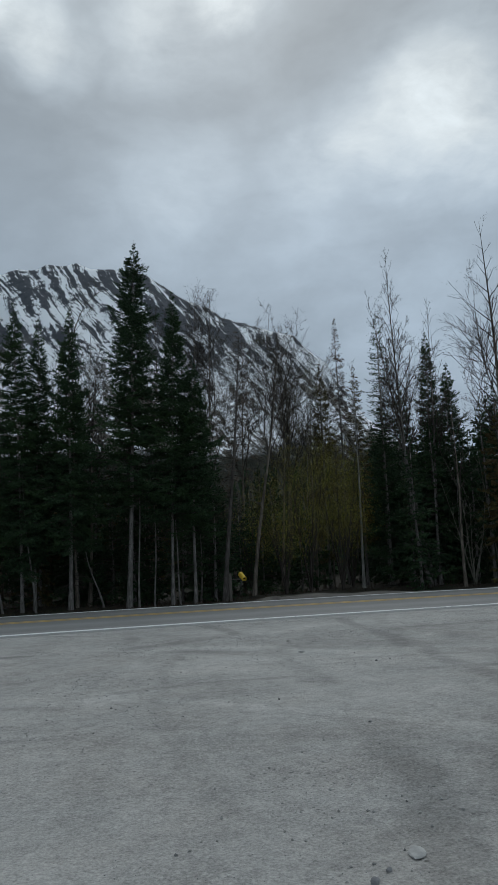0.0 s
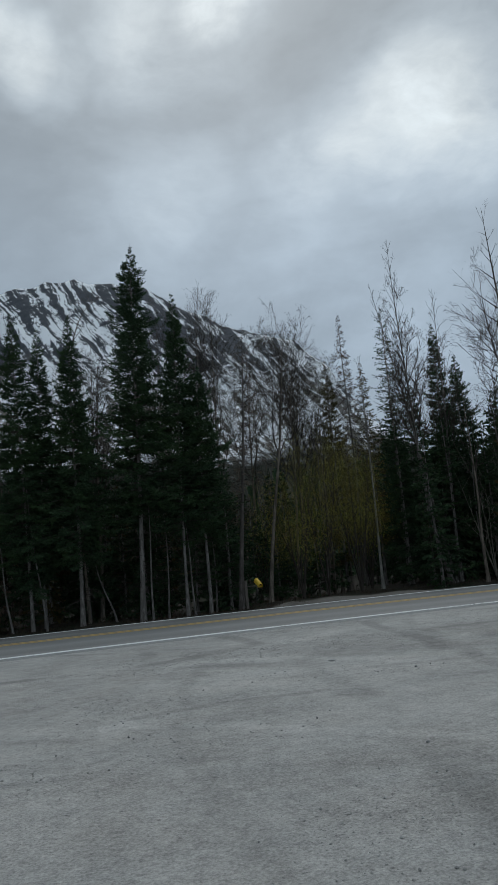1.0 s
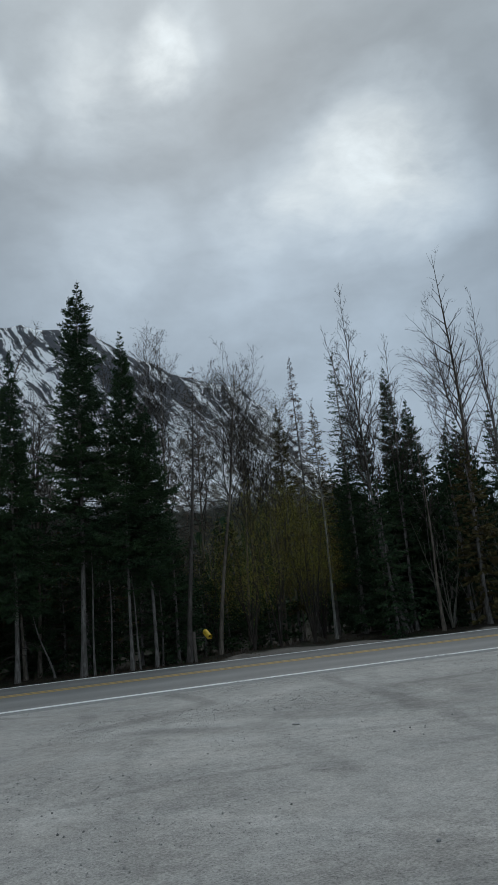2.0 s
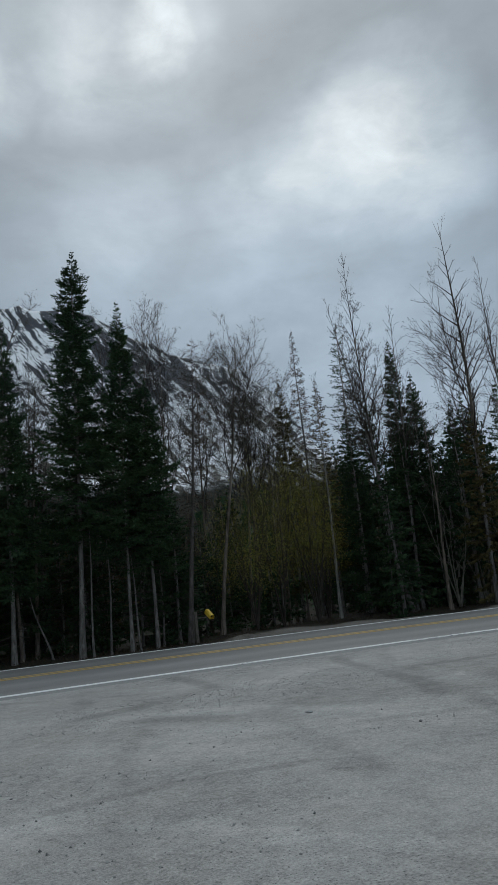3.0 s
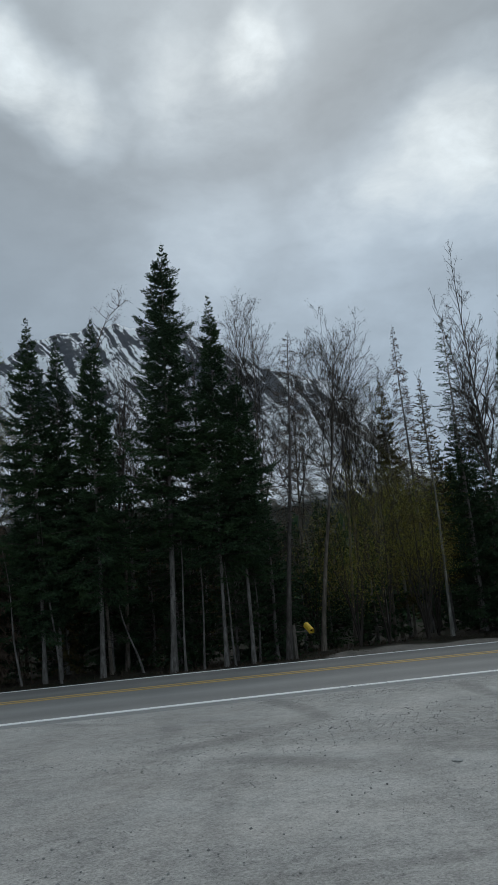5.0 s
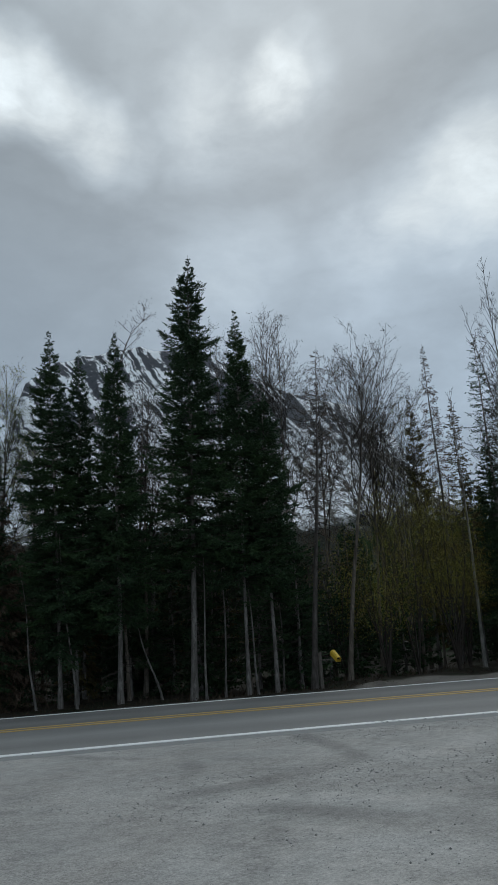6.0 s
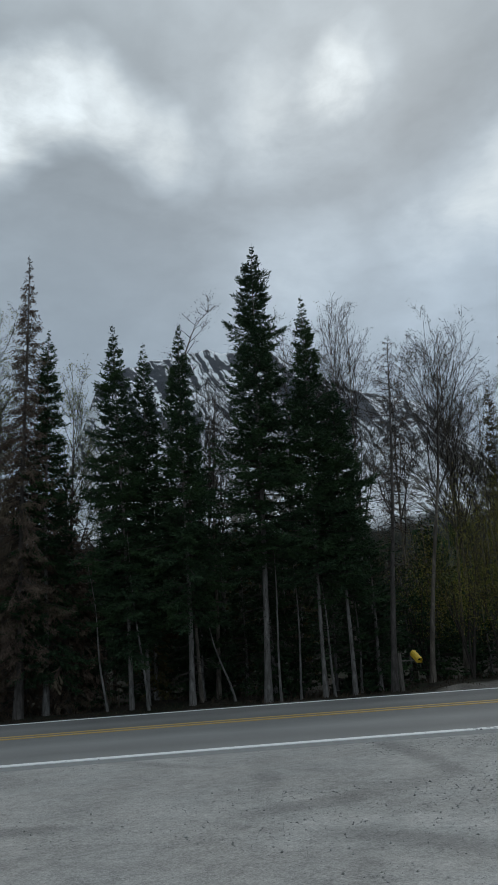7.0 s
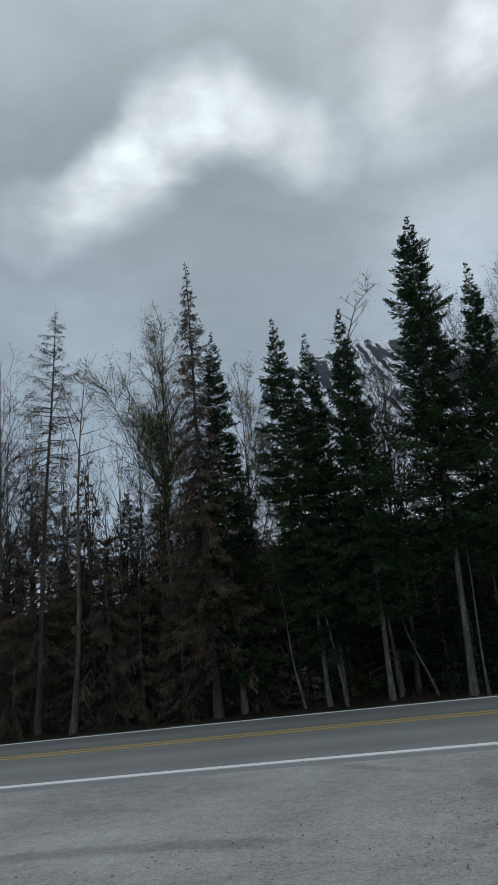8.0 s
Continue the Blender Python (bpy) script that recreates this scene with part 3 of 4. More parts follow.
def plant_conifer(name, x, y, label, geo, bark, needles, group="", crown_label=""):
    ob = thing(name, x, y, label, "tree", group)
    piece("trunk", mesh_from("trunk", *geo[0], bark, True), ob)
    tagged(piece("branchwork", mesh_from("branchwork", *geo[1], M_TWIG), ob), kind="stuff")
    piece("crown", mesh_from("crown", *geo[2], needles), ob, crown_label)
    return ob


def broadleaf(g, h, lean=(0, 0), r=0.10, fork=0.45, limbs=16, spread=0.30, up=0.75, twig=5, wobble=0.12, fine=1.0, path=None, taper=1.15, top=0.985, cone=0.75, extra=(), lift=0.05):
    """A bare tree: trunk, then limbs and twigs as rods; also the twig ends."""
    line, rad = trunk_line(h, lean, r, wobble, g, 18, 0.003, taper)
    if path is not None:
        line += path(np.clip(line[:, 2] / h, 0, 1))
    trunk = loft(line, rad, 9)
    limb_meshes, ends = [], []
    rods, hairs = [], []

    def grow(p, d, length, rr, level):
        n = max(2, round(length / (0.42, 0.30, 0.22, 0.16)[level]))
        step = length / n
        for k in range(n):
            d = d + Vector((g.normal(0, 0.08), g.normal(0, 0.08), g.normal(0, 0.04) + (lift if level < 2 else 0.02)))
            d.normalize()
            q = p + d * step
            ra, rb = rr * (1 - 0.82 * k / n), rr * (1 - 0.82 * (k + 1) / n)
            if level == 3 or rr < 0.0032:
                hairs.append((p[:], q[:], max(ra, 0.0026)))
            else:
                rods.append((p[:], q[:], max(ra, 0.0070), max(rb, 0.0055)))
            if level < 3 and length > 0.25 and (k > 0 or level > 0):
                for _ in range(int(g.poisson((2.5, 2.1, 1.5)[level] * fine))):
                    a = g.uniform(0, 6.28)
                    side = d.orthogonal()
                    side.rotate(Matrix.Rotation(a, 3, d))
                    nd = (d * g.uniform(0.8, 1.2) + side * g.uniform(0.45, 0.85)).normalized()
                    grow(q - d * step * g.uniform(0, 0.8), nd, length * (1 - 0.5 * k / n) * g.uniform(0.30, 0.55), rb * 0.68, level + 1)
            p = q
        ends.append(p[:])
    for i in range(limbs):
        u = fork + (top - fork) * ((i + g.uniform(0, 0.8)) / limbs) ** 0.9
        if i < len(extra):
            u = extra[i][0]
        p = Vector([float(np.interp(u * h, line[:, 2], line[:, c])) for c in range(3)])
        rr = min(0.034, float(np.interp(u * h, line[:, 2], rad)) * 0.75)
        a = i * 2.4 + g.uniform(-0.5, 0.5)
        d = Vector((math.cos(a) * (1 - up), math.sin(a) * (1 - up), up)).normalized() if i >= len(extra) else Vector(extra[i][1]).normalized()
        room = max(0.40, (h * g.uniform(0.93, 1.02) - p.z) / 0.92 + 0.12)
        grow(p, d, min(h * spread * (1.12 - u * cone) * g.uniform(0.7, 1.15), room) if i >= len(extra) else extra[i][2], max(rr, 0.008), 0)
        chunk = [halved(tubes(*[np.array([q[c] for q in rods]) for c in range(4)]))] if rods else []
        if hairs:
            b, e, w = (np.array([q[c] for q in hairs]) for c in range(3))
            chunk.append(slivers(b, e + (e - b) * 0.25, w * 4.4, g.normal(0, 1, b.shape)))
        limb_meshes.append(join(chunk))
        rods.clear(), hairs.clear()
    return trunk, limb_meshes, np.array(ends)


def bud_mesh(g, ends, per, size, mat, scatter=0.12):
    p = np.repeat(ends, per, axis=0) + g.normal(0, scatter, (len(ends) * per, 3))
    e = p + g.normal(0, 1, p.shape) * size * 0.6
    return mesh_from("foliage", *slivers(p, e, np.full(len(p), size * 0.7), g.normal(0, 1, p.shape)), mat)


def plant_broadleaf(name, x, y, label, geo, bark, group="", buds=None, twigs=None):
    ob = thing(name, x, y, label, "tree", group)
    piece("trunk", mesh_from("trunk", *geo[0], bark, True), ob)
    for limb in geo[1]:
        piece("limb", mesh_from("limb", *limb, twigs or M_TWIG), ob)
    if buds:
        tagged(piece("foliage", bud_mesh(rng, geo[2], *buds), ob, "small brown buds" if buds[2] is M_BUD_DARK else "small fresh leaf buds"), kind="stuff")
    return ob


def spruce(x, y, h, lean=(0, 0), label="tall dark green spruce at the roadside forest edge", mat=None, name="spruce_tree", bark=None, **k):
    g = np.random.default_rng(int(abs(x * 131 + y * 17) * 10))
    return plant_conifer(name, x, y, label, conifer(g, h, lean, **k), bark or M_SPRUCE_BARK, mat or M_NEEDLE)


def bare(x, y, h, lean=(0, 0), label="bare deciduous tree with fine grey twigs", name="bare_tree", bark=None, buds=None, **k):
    g = np.random.default_rng(int(abs(x * 73 + y * 29) * 10))
    return plant_broadleaf(name, x, y, label, broadleaf(g, h, lean, **k), bark or M_ASPEN_BARK, "", buds)


# the front row, from west to east
DEAD = dict(mat=M_BROWN, bark=M_DEADWOOD, name="dead_spruce", twl=0.8, density=1.1)
spruce(-4.55, 27.8, 12.7, (0.85, 0.2), "dead grey spruce with sparse drooping twigs", low=0.12, spread=1.35, per=5, whorl=0.24, leafed=0.95, droop=0.75, blade=0.013, tip_power=0.42, ragged=0.5, r=0.09, hang=0.5, **DEAD)
spruce(-2.57, 28.2, 5.3, (0, 0), "broken dead spruce snag hung with drooping branches", low=0.06, spread=1.7, per=7, whorl=0.16, leafed=0.7, droop=1.25, blade=0.018, tip_power=0.35, r=0.12, hang=0.8, **DEAD)
spruce(0.37, 27.0, 13.25, (0.17, 0), "dead brown spruce with shaggy hanging branches", low=0.10, spread=1.55, per=8, whorl=0.15, leafed=0.9, droop=1.0, blade=0.021, tip_power=1.1, r=0.11, hang=0.6, **DEAD)
spruce(1.05, 27.2, 10.9, (0.05, 0), "narrow dark green spruce behind a dead one", spread=1.1, low=0.10, droop=0.75, tip_power=0.8, r=0.08)
spruce(3.2, 26.2, 10.65, (-0.28, 0), "dark green spruce with drooping boughs", spread=1.2, low=0.14, r=0.06, droop=0.55, tip_power=0.75)
spruce(3.65, 26.5, 10.2, (0.15, 0), "slender dark green spruce in the second row", spread=0.85, low=0.17, r=0.055, tip_power=0.85)
spruce(4.70, 25.8, 10.6, (0.07, 0), "dark green spruce with long low boughs", spread=1.55, low=0.21, r=0.075, tip_power=1.2, droop=0.5)
spruce(6.66, 25.7, 13.3, (0.45, -0.1), "tallest dark green spruce with a grey bare trunk base", spread=1.38, low=0.26, r=0.092, tip_power=0.62)
spruce(8.05, 25.2, 11.4, (0.34, 0), "dark green spruce with a narrow top", spread=1.30, low=0.26, r=0.055, tip_power=0.95)
spruce(8.9, 25.3, 8.9, (0.15, -0.08), "shorter dark green spruce on a pale leaning trunk", spread=1.1, low=0.29, r=0.062, tip_power=0.6)
spruce(10.0, 25.3, 10.3, (1.02, -0.1), "dead spruce with thin bare branches", low=0.30, spread=0.95, per=5, whorl=0.19, leafed=0.32, droop=0.5, blade=0.013, tip_power=0.3, r=0.09, hang=0.4, **DEAD)
spruce(17.7, 29.6, 12.5, (0.1, 0), "thin half-dead spruce with short sparse twigs", low=0.2, spread=0.72, per=6, whorl=0.2, leafed=0.6, droop=0.7, blade=0.022, tip_power=0.6, r=0.085, hang=0.3, mat=M_BROWN, name="dead_spruce")
spruce(18.0, 28.6, 9.9, (0.05, 0), "thin olive green spruce", spread=0.75, low=0.2, per=6, whorl=0.2, leafed=0.7, droop=0.5, mat=M_NEEDLE_OLIVE, r=0.06)
spruce(18.5, 27.6, 12.1, (0.3, 0), "thinning green spruce with open branches", spread=1.05, low=0.15, per=6, whorl=0.22, leafed=0.5, droop=0.6, blade=0.026, r=0.085)
spruce(20.95, 27.2, 11.5, (0.15, 0), "dark green spruce among bare aspens", spread=1.15, low=0.12, tip_power=0.9, r=0.08)
spruce(23.5, 29.0, 10.6, (0.1, 0), "short broad dark green spruce", spread=1.7, low=0.06, tip_power=0.9, per=7)
spruce(25.4, 28.0, 9.4, (0.1, 0), "short broad dark green spruce", spread=1.7, low=0.05, tip_power=0.9, per=7)
spruce(16.5, 29.2, 10.2, (0.1, 0), "olive spruce in the second row", spread=0.8, low=0.12, mat=M_NEEDLE_OLIVE, per=6, r=0.07, leafed=0.8)

for x, y, h, sp in ((22.2, 27.6, 9.6, 1.5), (24.7, 26.8, 8.6, 1.6), (19.4, 28.8, 8.6, 1.5), (26.9, 27.2, 9.9, 1.8), (21.4, 30.0, 9.6, 1.7), (23.2, 26.6, 7.6, 1.6), (18.2, 27.0, 7.2, 1.4), (20.2, 26.9, 7.4, 1.5), (21.6, 26.2, 6.6, 1.4)):
    spruce(x, y, h, (0.1, 0), "short dense dark green spruce behind bare trees", spread=sp, low=0.05, tip_power=0.85, per=7, whorl=0.24, density=0.75, r=0.08, blade=0.05)

# invented young spruces that hide the lit floor, so trunk gaps go dark
for x, y, h in ((3.9, 28.4, 4.6), (5.4, 28.6, 5.0), (6.6, 27.9, 4.4), (7.9, 28.2, 5.0), (9.2, 27.6, 4.4), (10.4, 27.4, 4.2), (11.9, 28.4, 4.0), (13.4, 29.4, 3.8), (15.0, 29.0, 4.0), (2.6, 28.6, 4.6)):
    spruce(x, y, h, (0.1, 0), "young dark spruce added under taller trees to darken the gaps", spread=1.5, low=0.03, tip_power=0.6, per=7, whorl=0.22, density=0.5, r=0.05, blade=0.06, dead_low=False)

BIRCH = dict(name="birch_tree", bark=M_BIRCH_BARK)
BACK = dict(r=0.07, fork=0.36, limbs=16, up=0.74, fine=0.80, buds=(2, 0.030, M_BUD_DARK, 0.05), **BIRCH)
bare(11.3, 25.7, 10.3, (1.6, -0.1), "bare birch with a forked open crown", r=0.072, fork=0.46, limbs=15, spread=0.50, up=0.66, fine=0.74, taper=1.0, top=0.88, lift=0.09, buds=(2, 0.032, M_BUD_DARK, 0.05), **BIRCH)
bare(16.8, 27.0, 9.6, (0.1, -0.1), "slim bare aspen with a pale trunk", "aspen_tree", M_SLIM_BARK, r=0.062, fork=0.5, limbs=14, spread=0.22, cone=0.95)
ASPEN = dict(up=0.66, fine=1.25, cone=1.03, taper=1.25, lift=0.05, buds=(1, 0.028, M_BUD_DARK, 0.03))
bare(19.14, 25.6, 14.4, (-0.95, 0.0), "tall bare aspen leaning over a cluster", "aspen_tree", r=0.085, fork=0.36, limbs=46, spread=0.24, path=lambda u: np.stack([-0.5 * np.sin(np.pi * u ** 0.7), 0 * u, 0 * u], 1), **ASPEN)
bare(19.42, 25.75, 12.4, (-2.3, 0.0), "tall bare aspen in a cluster", "aspen_tree", r=0.075, fork=0.42, limbs=36, spread=0.22, **ASPEN)
bare(19.75, 25.9, 12.4, (0.65, 0.0), "bare aspen standing in a cluster", "aspen_tree", r=0.075, fork=0.42, limbs=36, spread=0.24, **ASPEN)
bare(21.79, 24.1, 15.4, (0.35, 0.0), "tall bare cottonwood with wide ascending limbs", "cottonwood_tree", M_BIRCH_BARK, r=0.125, fork=0.28, limbs=36, spread=0.20, up=0.56, fine=0.70, top=0.93, taper=0.95, wobble=0.25, cone=0.98,
     path=lambda u: np.stack([0.25 * np.sin(np.pi * u), 0 * u, 0 * u], 1),
     extra=((0.955, (-0.25, 0.0, 1.0), 0.8), (0.96, (0.4, 0.1, 1.0), 1.0), (0.47, (-0.55, 0.0, 1.0), 5.4), (0.42, (-1.0, -0.2, 0.30), 3.0), (0.36, (-0.6, -0.3, 0.9), 4.2), (0.40, (0.8, 0.1, 0.7), 3.0), (0.55, (0.5, -0.3, 1.0), 3.2)))
bare(24.0, 24.4, 14.1, (0.3, 0.0), "tall bare cottonwood beside the road", "cottonwood_tree", r=0.10, fork=0.32, limbs=26, spread=0.26, up=0.74, fine=0.8, cone=0.98)
bare(10.0, 28.6, 12.3, (0.5, 0), "bare birch behind the spruces", spread=0.40, **BACK)
bare(10.9, 28.9, 12.6, (0.4, 0), "bare birch behind the spruces", spread=0.40, **BACK)
bare(13.9, 28.6, 10.8, (0.6, 0), "bare birch behind the verge", spread=0.42, **BACK)
for x, y, h in ((8.7, 29.6, 12.2), (12.7, 29.8, 11.2), (15.2, 30.4, 10.8), (6.0, 30.0, 10.8), (4.6, 29.4, 9.8), (7.4, 29.0, 9.6), (14.8, 29.6, 9.4), (5.7, 27.6, 9.2), (17.2, 31.0, 10.6)):
    bare(x, y, h, (0.4, 0), "bare birch with a fine brown crown behind the front row", spread=0.42, **BACK)
bare(-0.9, 28.4, 12.3, (0.45, 0), "birch with fresh pale green buds", buds=(3, 0.040, M_BUD, 0.08), r=0.085, fork=0.30, limbs=18, spread=0.42, up=0.74, fine=0.98, **BIRCH)
bare(15.6, 28.8, 10.0, (0.3, 0), "birch with sparse fresh green buds", buds=(2, 0.036, M_BUD, 0.06), r=0.06, fork=0.4, limbs=14, spread=0.32, up=0.72, fine=0.8, **BIRCH)
bare(1.7, 30.5, 11.0, (0.1, 0), "birch with fresh pale green buds", buds=(4, 0.042, M_BUD, 0.08), r=0.07, fork=0.35, limbs=16, spread=0.34, up=0.72, **BIRCH)
bare(-3.5, 27.4, 10.7, (0.85, 0), "bare birch with knotty limbs", r=0.085, fork=0.62, limbs=10, spread=0.24, up=0.58, fine=0.9, wobble=0.3, extra=((0.70, (1.0, 0.0, 0.25), 1.0), (0.76, (1.0, -0.3, 0.05), 0.9)), **BIRCH)
bare(-5.7, 27.8, 10.9, (0.3, 0), "bare birch at the forest edge", spread=0.36, **BACK)
bare(5.0, 26.2, 11.9, (-0.2, 0.0), "thin bare birch with a nodding top", r=0.045, taper=0.6, fork=0.66, limbs=26, spread=0.10, up=0.45, fine=1.3, top=1.0, buds=(5, 0.030, M_BUD_DARK, 0.08), path=lambda u: np.stack([0.95 * np.clip((u - 0.76) / 0.24, 0, 1) ** 1.3, 0 * u, -0.8 * np.clip((u - 0.8) / 0.2, 0, 1) ** 2], 1), **BIRCH)

# the tangled west side: dead drooping young spruces and bare birches
for x, y, h, sp in ((-6.3, 28.6, 7.2, 1.4), (-7.6, 29.4, 7.9, 1.4), (-4.1, 29.6, 7.0, 1.5), (-1.2, 29.2, 6.8, 1.5), (-0.5, 27.6, 4.6, 1.2), (1.6, 27.9, 6.0, 1.3), (-3.4, 28.9, 6.0, 1.4), (-5.3, 28.2, 5.6, 1.3), (-1.7, 28.0, 4.0, 1.2), (-2.2, 30.0, 7.2, 1.5), (-5.4, 30.4, 7.6, 1.5), (0.4, 29.6, 7.0, 1.5)):
    spruce(x, y, h, (0.1, 0), "dead young spruce with drooping brown branches", low=0.04, spread=sp, per=6, whorl=0.21, leafed=0.75, droop=1.0, blade=0.020, tip_power=0.5, r=0.06, hang=0.6, **DEAD)
for x, y, h in ((-7.2, 28.0, 10.4), (-1.9, 30.5, 9.0), (-4.6, 31.0, 9.6), (-6.6, 31.5, 10.0), (-0.2, 31.5, 9.4), (3.0, 30.5, 9.6), (-2.4, 29.0, 8.2), (-5.1, 29.2, 9.4), (-6.4, 29.8, 9.8), (-3.6, 30.2, 8.8), (-1.0, 30.2, 8.6)):
    bare(x, y, h, (0.2, 0), "bare brown birch in the tangled forest edge", r=0.055, fork=0.22, limbs=15, spread=0.38, up=0.74, fine=0.95, **BIRCH)

# thin poles between the trunks
for x, y, h, lean in ((6.95, 25.5, 6.0, 0.1), (8.35, 25.3, 4.6, -0.25), (7.6, 25.9, 5.5, 0.1), (3.6, 25.9, 5.2, -0.5), (2.6, 26.3, 4.0, -0.5), (5.9, 26.2, 3.0, -0.9), (9.5, 26.4, 5.0, 0.1), (21.0, 25.8, 7.0, 0.1), (14.9, 28.0, 6.5, 0.2), (18.9, 26.4, 7.5, 0.1)):
    bare(x, y, h, (lean, 0), "thin grey sapling pole with few twigs", "sapling", M_SPRUCE_BARK, r=0.033, fork=0.35, limbs=7, spread=0.16, up=0.45, fine=0.6)


# crooked arms at the head of the broken snag
snag = bpy.data.objects["dead_spruce.001"]
for k, (ax, ay, drop) in enumerate(((1.25, -0.3, 0.45), (-1.0, -0.4, 0.30), (0.5, -0.8, 0.6), (-0.5, 0.6, 0.5), (0.9, 0.5, 0.6))):
    u = np.linspace(0, 1, 9)
    line = np.stack([ax * u, ay * u, 4.95 + 0.35 * np.sin(u * 2.2) - drop * u ** 2 + 0.05 * np.sin(u * 9 + k)], 1)
    piece("limb", mesh_from("limb", *loft(line, 0.035 * (1 - u) + 0.008, 6), M_DEADWOOD, True), snag)


# pale leafless shrubs in front of the cottonwoods
def bare_shrub(x, y, h):
    g = np.random.default_rng(int(x * 91 + y * 7))
    ob = thing("bare_shrub", x, y, "pale leafless shrub with arching twigs beside the road", "shrub", "roadside shrubs")
    for k in range(5):
        a = k * 1.26 + g.uniform(-0.3, 0.3)
        geo = broadleaf(g, h * g.uniform(0.7, 1.0), (math.cos(a) * h * 0.25, math.sin(a) * h * 0.18), r=0.028, fork=0.2, limbs=7, spread=0.30, up=0.55, fine=0.6)
        stem = piece("stem", mesh_from("stem", *geo[0], M_PALE_TWIG, True), ob)
        for limb in geo[1]:
            piece("limb", mesh_from("limb", *limb, M_PALE_TWIG), stem)


for x, y, h in ((20.6, 24.7, 4.6), (21.6, 24.3, 5.4), (23.2, 23.9, 4.8)):
    bare_shrub(x, y, h)


# olive willows beside the side track
def willow(x, y, h):
    g = np.random.default_rng(int(x * 57 + y * 13))
    ob = thing("willow_shrub", x, y, "many-stemmed willow shrub with yellow-green catkins", "shrub")
    ends = []
    for k in range(7):
        a = k * 0.9 + g.uniform(-0.3, 0.3)
        geo = broadleaf(g, h * g.uniform(0.7, 1.0), (math.cos(a) * h * 0.16, math.sin(a) * h * 0.12), r=0.03, fork=0.18, limbs=9, spread=0.30, up=0.72, fine=0.65)
        stem = piece("stem", mesh_from("stem", *geo[0], M_TWIG, True), ob)
        for limb in geo[1]:
            piece("limb", mesh_from("limb", *limb, M_TWIG), stem)
        ends.append(geo[2])
    tagged(piece("foliage", bud_mesh(g, np.concatenate(ends), 16, 0.038, M_WILLOW, 0.36), ob, "yellow-green catkins and opening leaves"), kind="stuff")
    return ob


for x, y, h in ((13.2, 26.9, 5.2), (14.5, 27.3, 6.4), (15.7, 26.8, 6.3), (12.4, 28.2, 4.8), (16.9, 28.0, 5.6)):
    willow(x, y, h)

# ---------------------------------------------------------------- the forest behind


def forest():
    g = np.random.default_rng(5)
    kinds = []
    for h, sp, mat, low in ((9.0, 1.6, M_NEEDLE, 0.03), (7.5, 1.6, M_NEEDLE, 0.02), (10.0, 1.7, M_NEEDLE, 0.22), (8.0, 1.4, M_NEEDLE_OLIVE, 0.06)):
        geo = conifer(g, h, (0.1, 0), r=0.10, spread=sp, low=low, whorl=0.24, per=6, density=0.55, droop=0.5, blade=0.095, lod=True)
        kinds.append((h, plant_conifer("spruce_tree", 0, 0, "dark spruce deep in the forest", geo, M_SPRUCE_BARK, mat, "forest spruces")))
    bares = []
    for h in (9.5, 10.5):
        geo = broadleaf(g, h, (0.2, 0.1), r=0.08, fork=0.3, limbs=12, spread=0.34, up=0.74, fine=0.40)
        bares.append((h, plant_broadleaf("birch_tree", 0, 0, "bare birch deep in the forest", geo, M_BIRCH_BARK, "forest birches")))
    brown = []
    geo = conifer(g, 8.0, (0.1, 0), r=0.09, spread=1.5, low=0.04, whorl=0.24, per=6, density=0.5, droop=0.9, blade=0.06, lod=True, hang=0.4)
    brown.append((8.0, plant_conifer("dead_spruce", 0, 0, "dead brown spruce deep in the forest", geo, M_DEADWOOD, M_BROWN, "forest dead spruces")))
    first, places = set(), []
    tries = 0
    while len(places) < 290 and tries < 16000:
        tries += 1
        a, off = g.uniform(-0.12, 0.62), 6.9 + 36 * g.uniform(0, 1) ** 2.2
        x, y = arc(off, a)
        if any((x - q[0]) ** 2 + (y - q[1]) ** 2 < (0.72 + 0.04 * off) ** 2 for q in places):
            continue
        if 11.5 < x < 17.5 and off < 9.5:
            continue
        places.append((x, y))
        d = math.hypot(x - 1.5, y - 4)
        az = math.degrees(math.atan2(x - 1.5, y - 4))
        roll = g.uniform()
        west = az < 4
        if roll < (0.34 if west else 0.0):
            pool, limit = brown, 15.5 if west else 11.0
        elif roll < (0.64 if west else 0.20):
            pool, limit = bares, 10.5 if 17 < az < 34 else 15.5
        else:
            pool, limit = kinds, 8.0 if west else 13.5 if az > 34 else 10.0 if az > 17 else 11.0
        h0, src = pool[int(g.integers(len(pool)))]
        k = min(1.25, (1.0 + d * math.tan(radians(limit))) / h0) * g.uniform(0.8, 1.0)
        m = pose(x, y, float(bumps(np.array(x), np.array(y))) - 0.03, 0, 0, g.uniform(0, 360)) @ Matrix.Diagonal((k, k, k, 1))
        if src in first:
            copy_thing(src, m)
        else:
            src.matrix_basis = m
            src.scale = (1, 1, 1)
            first.add(src)


forest()


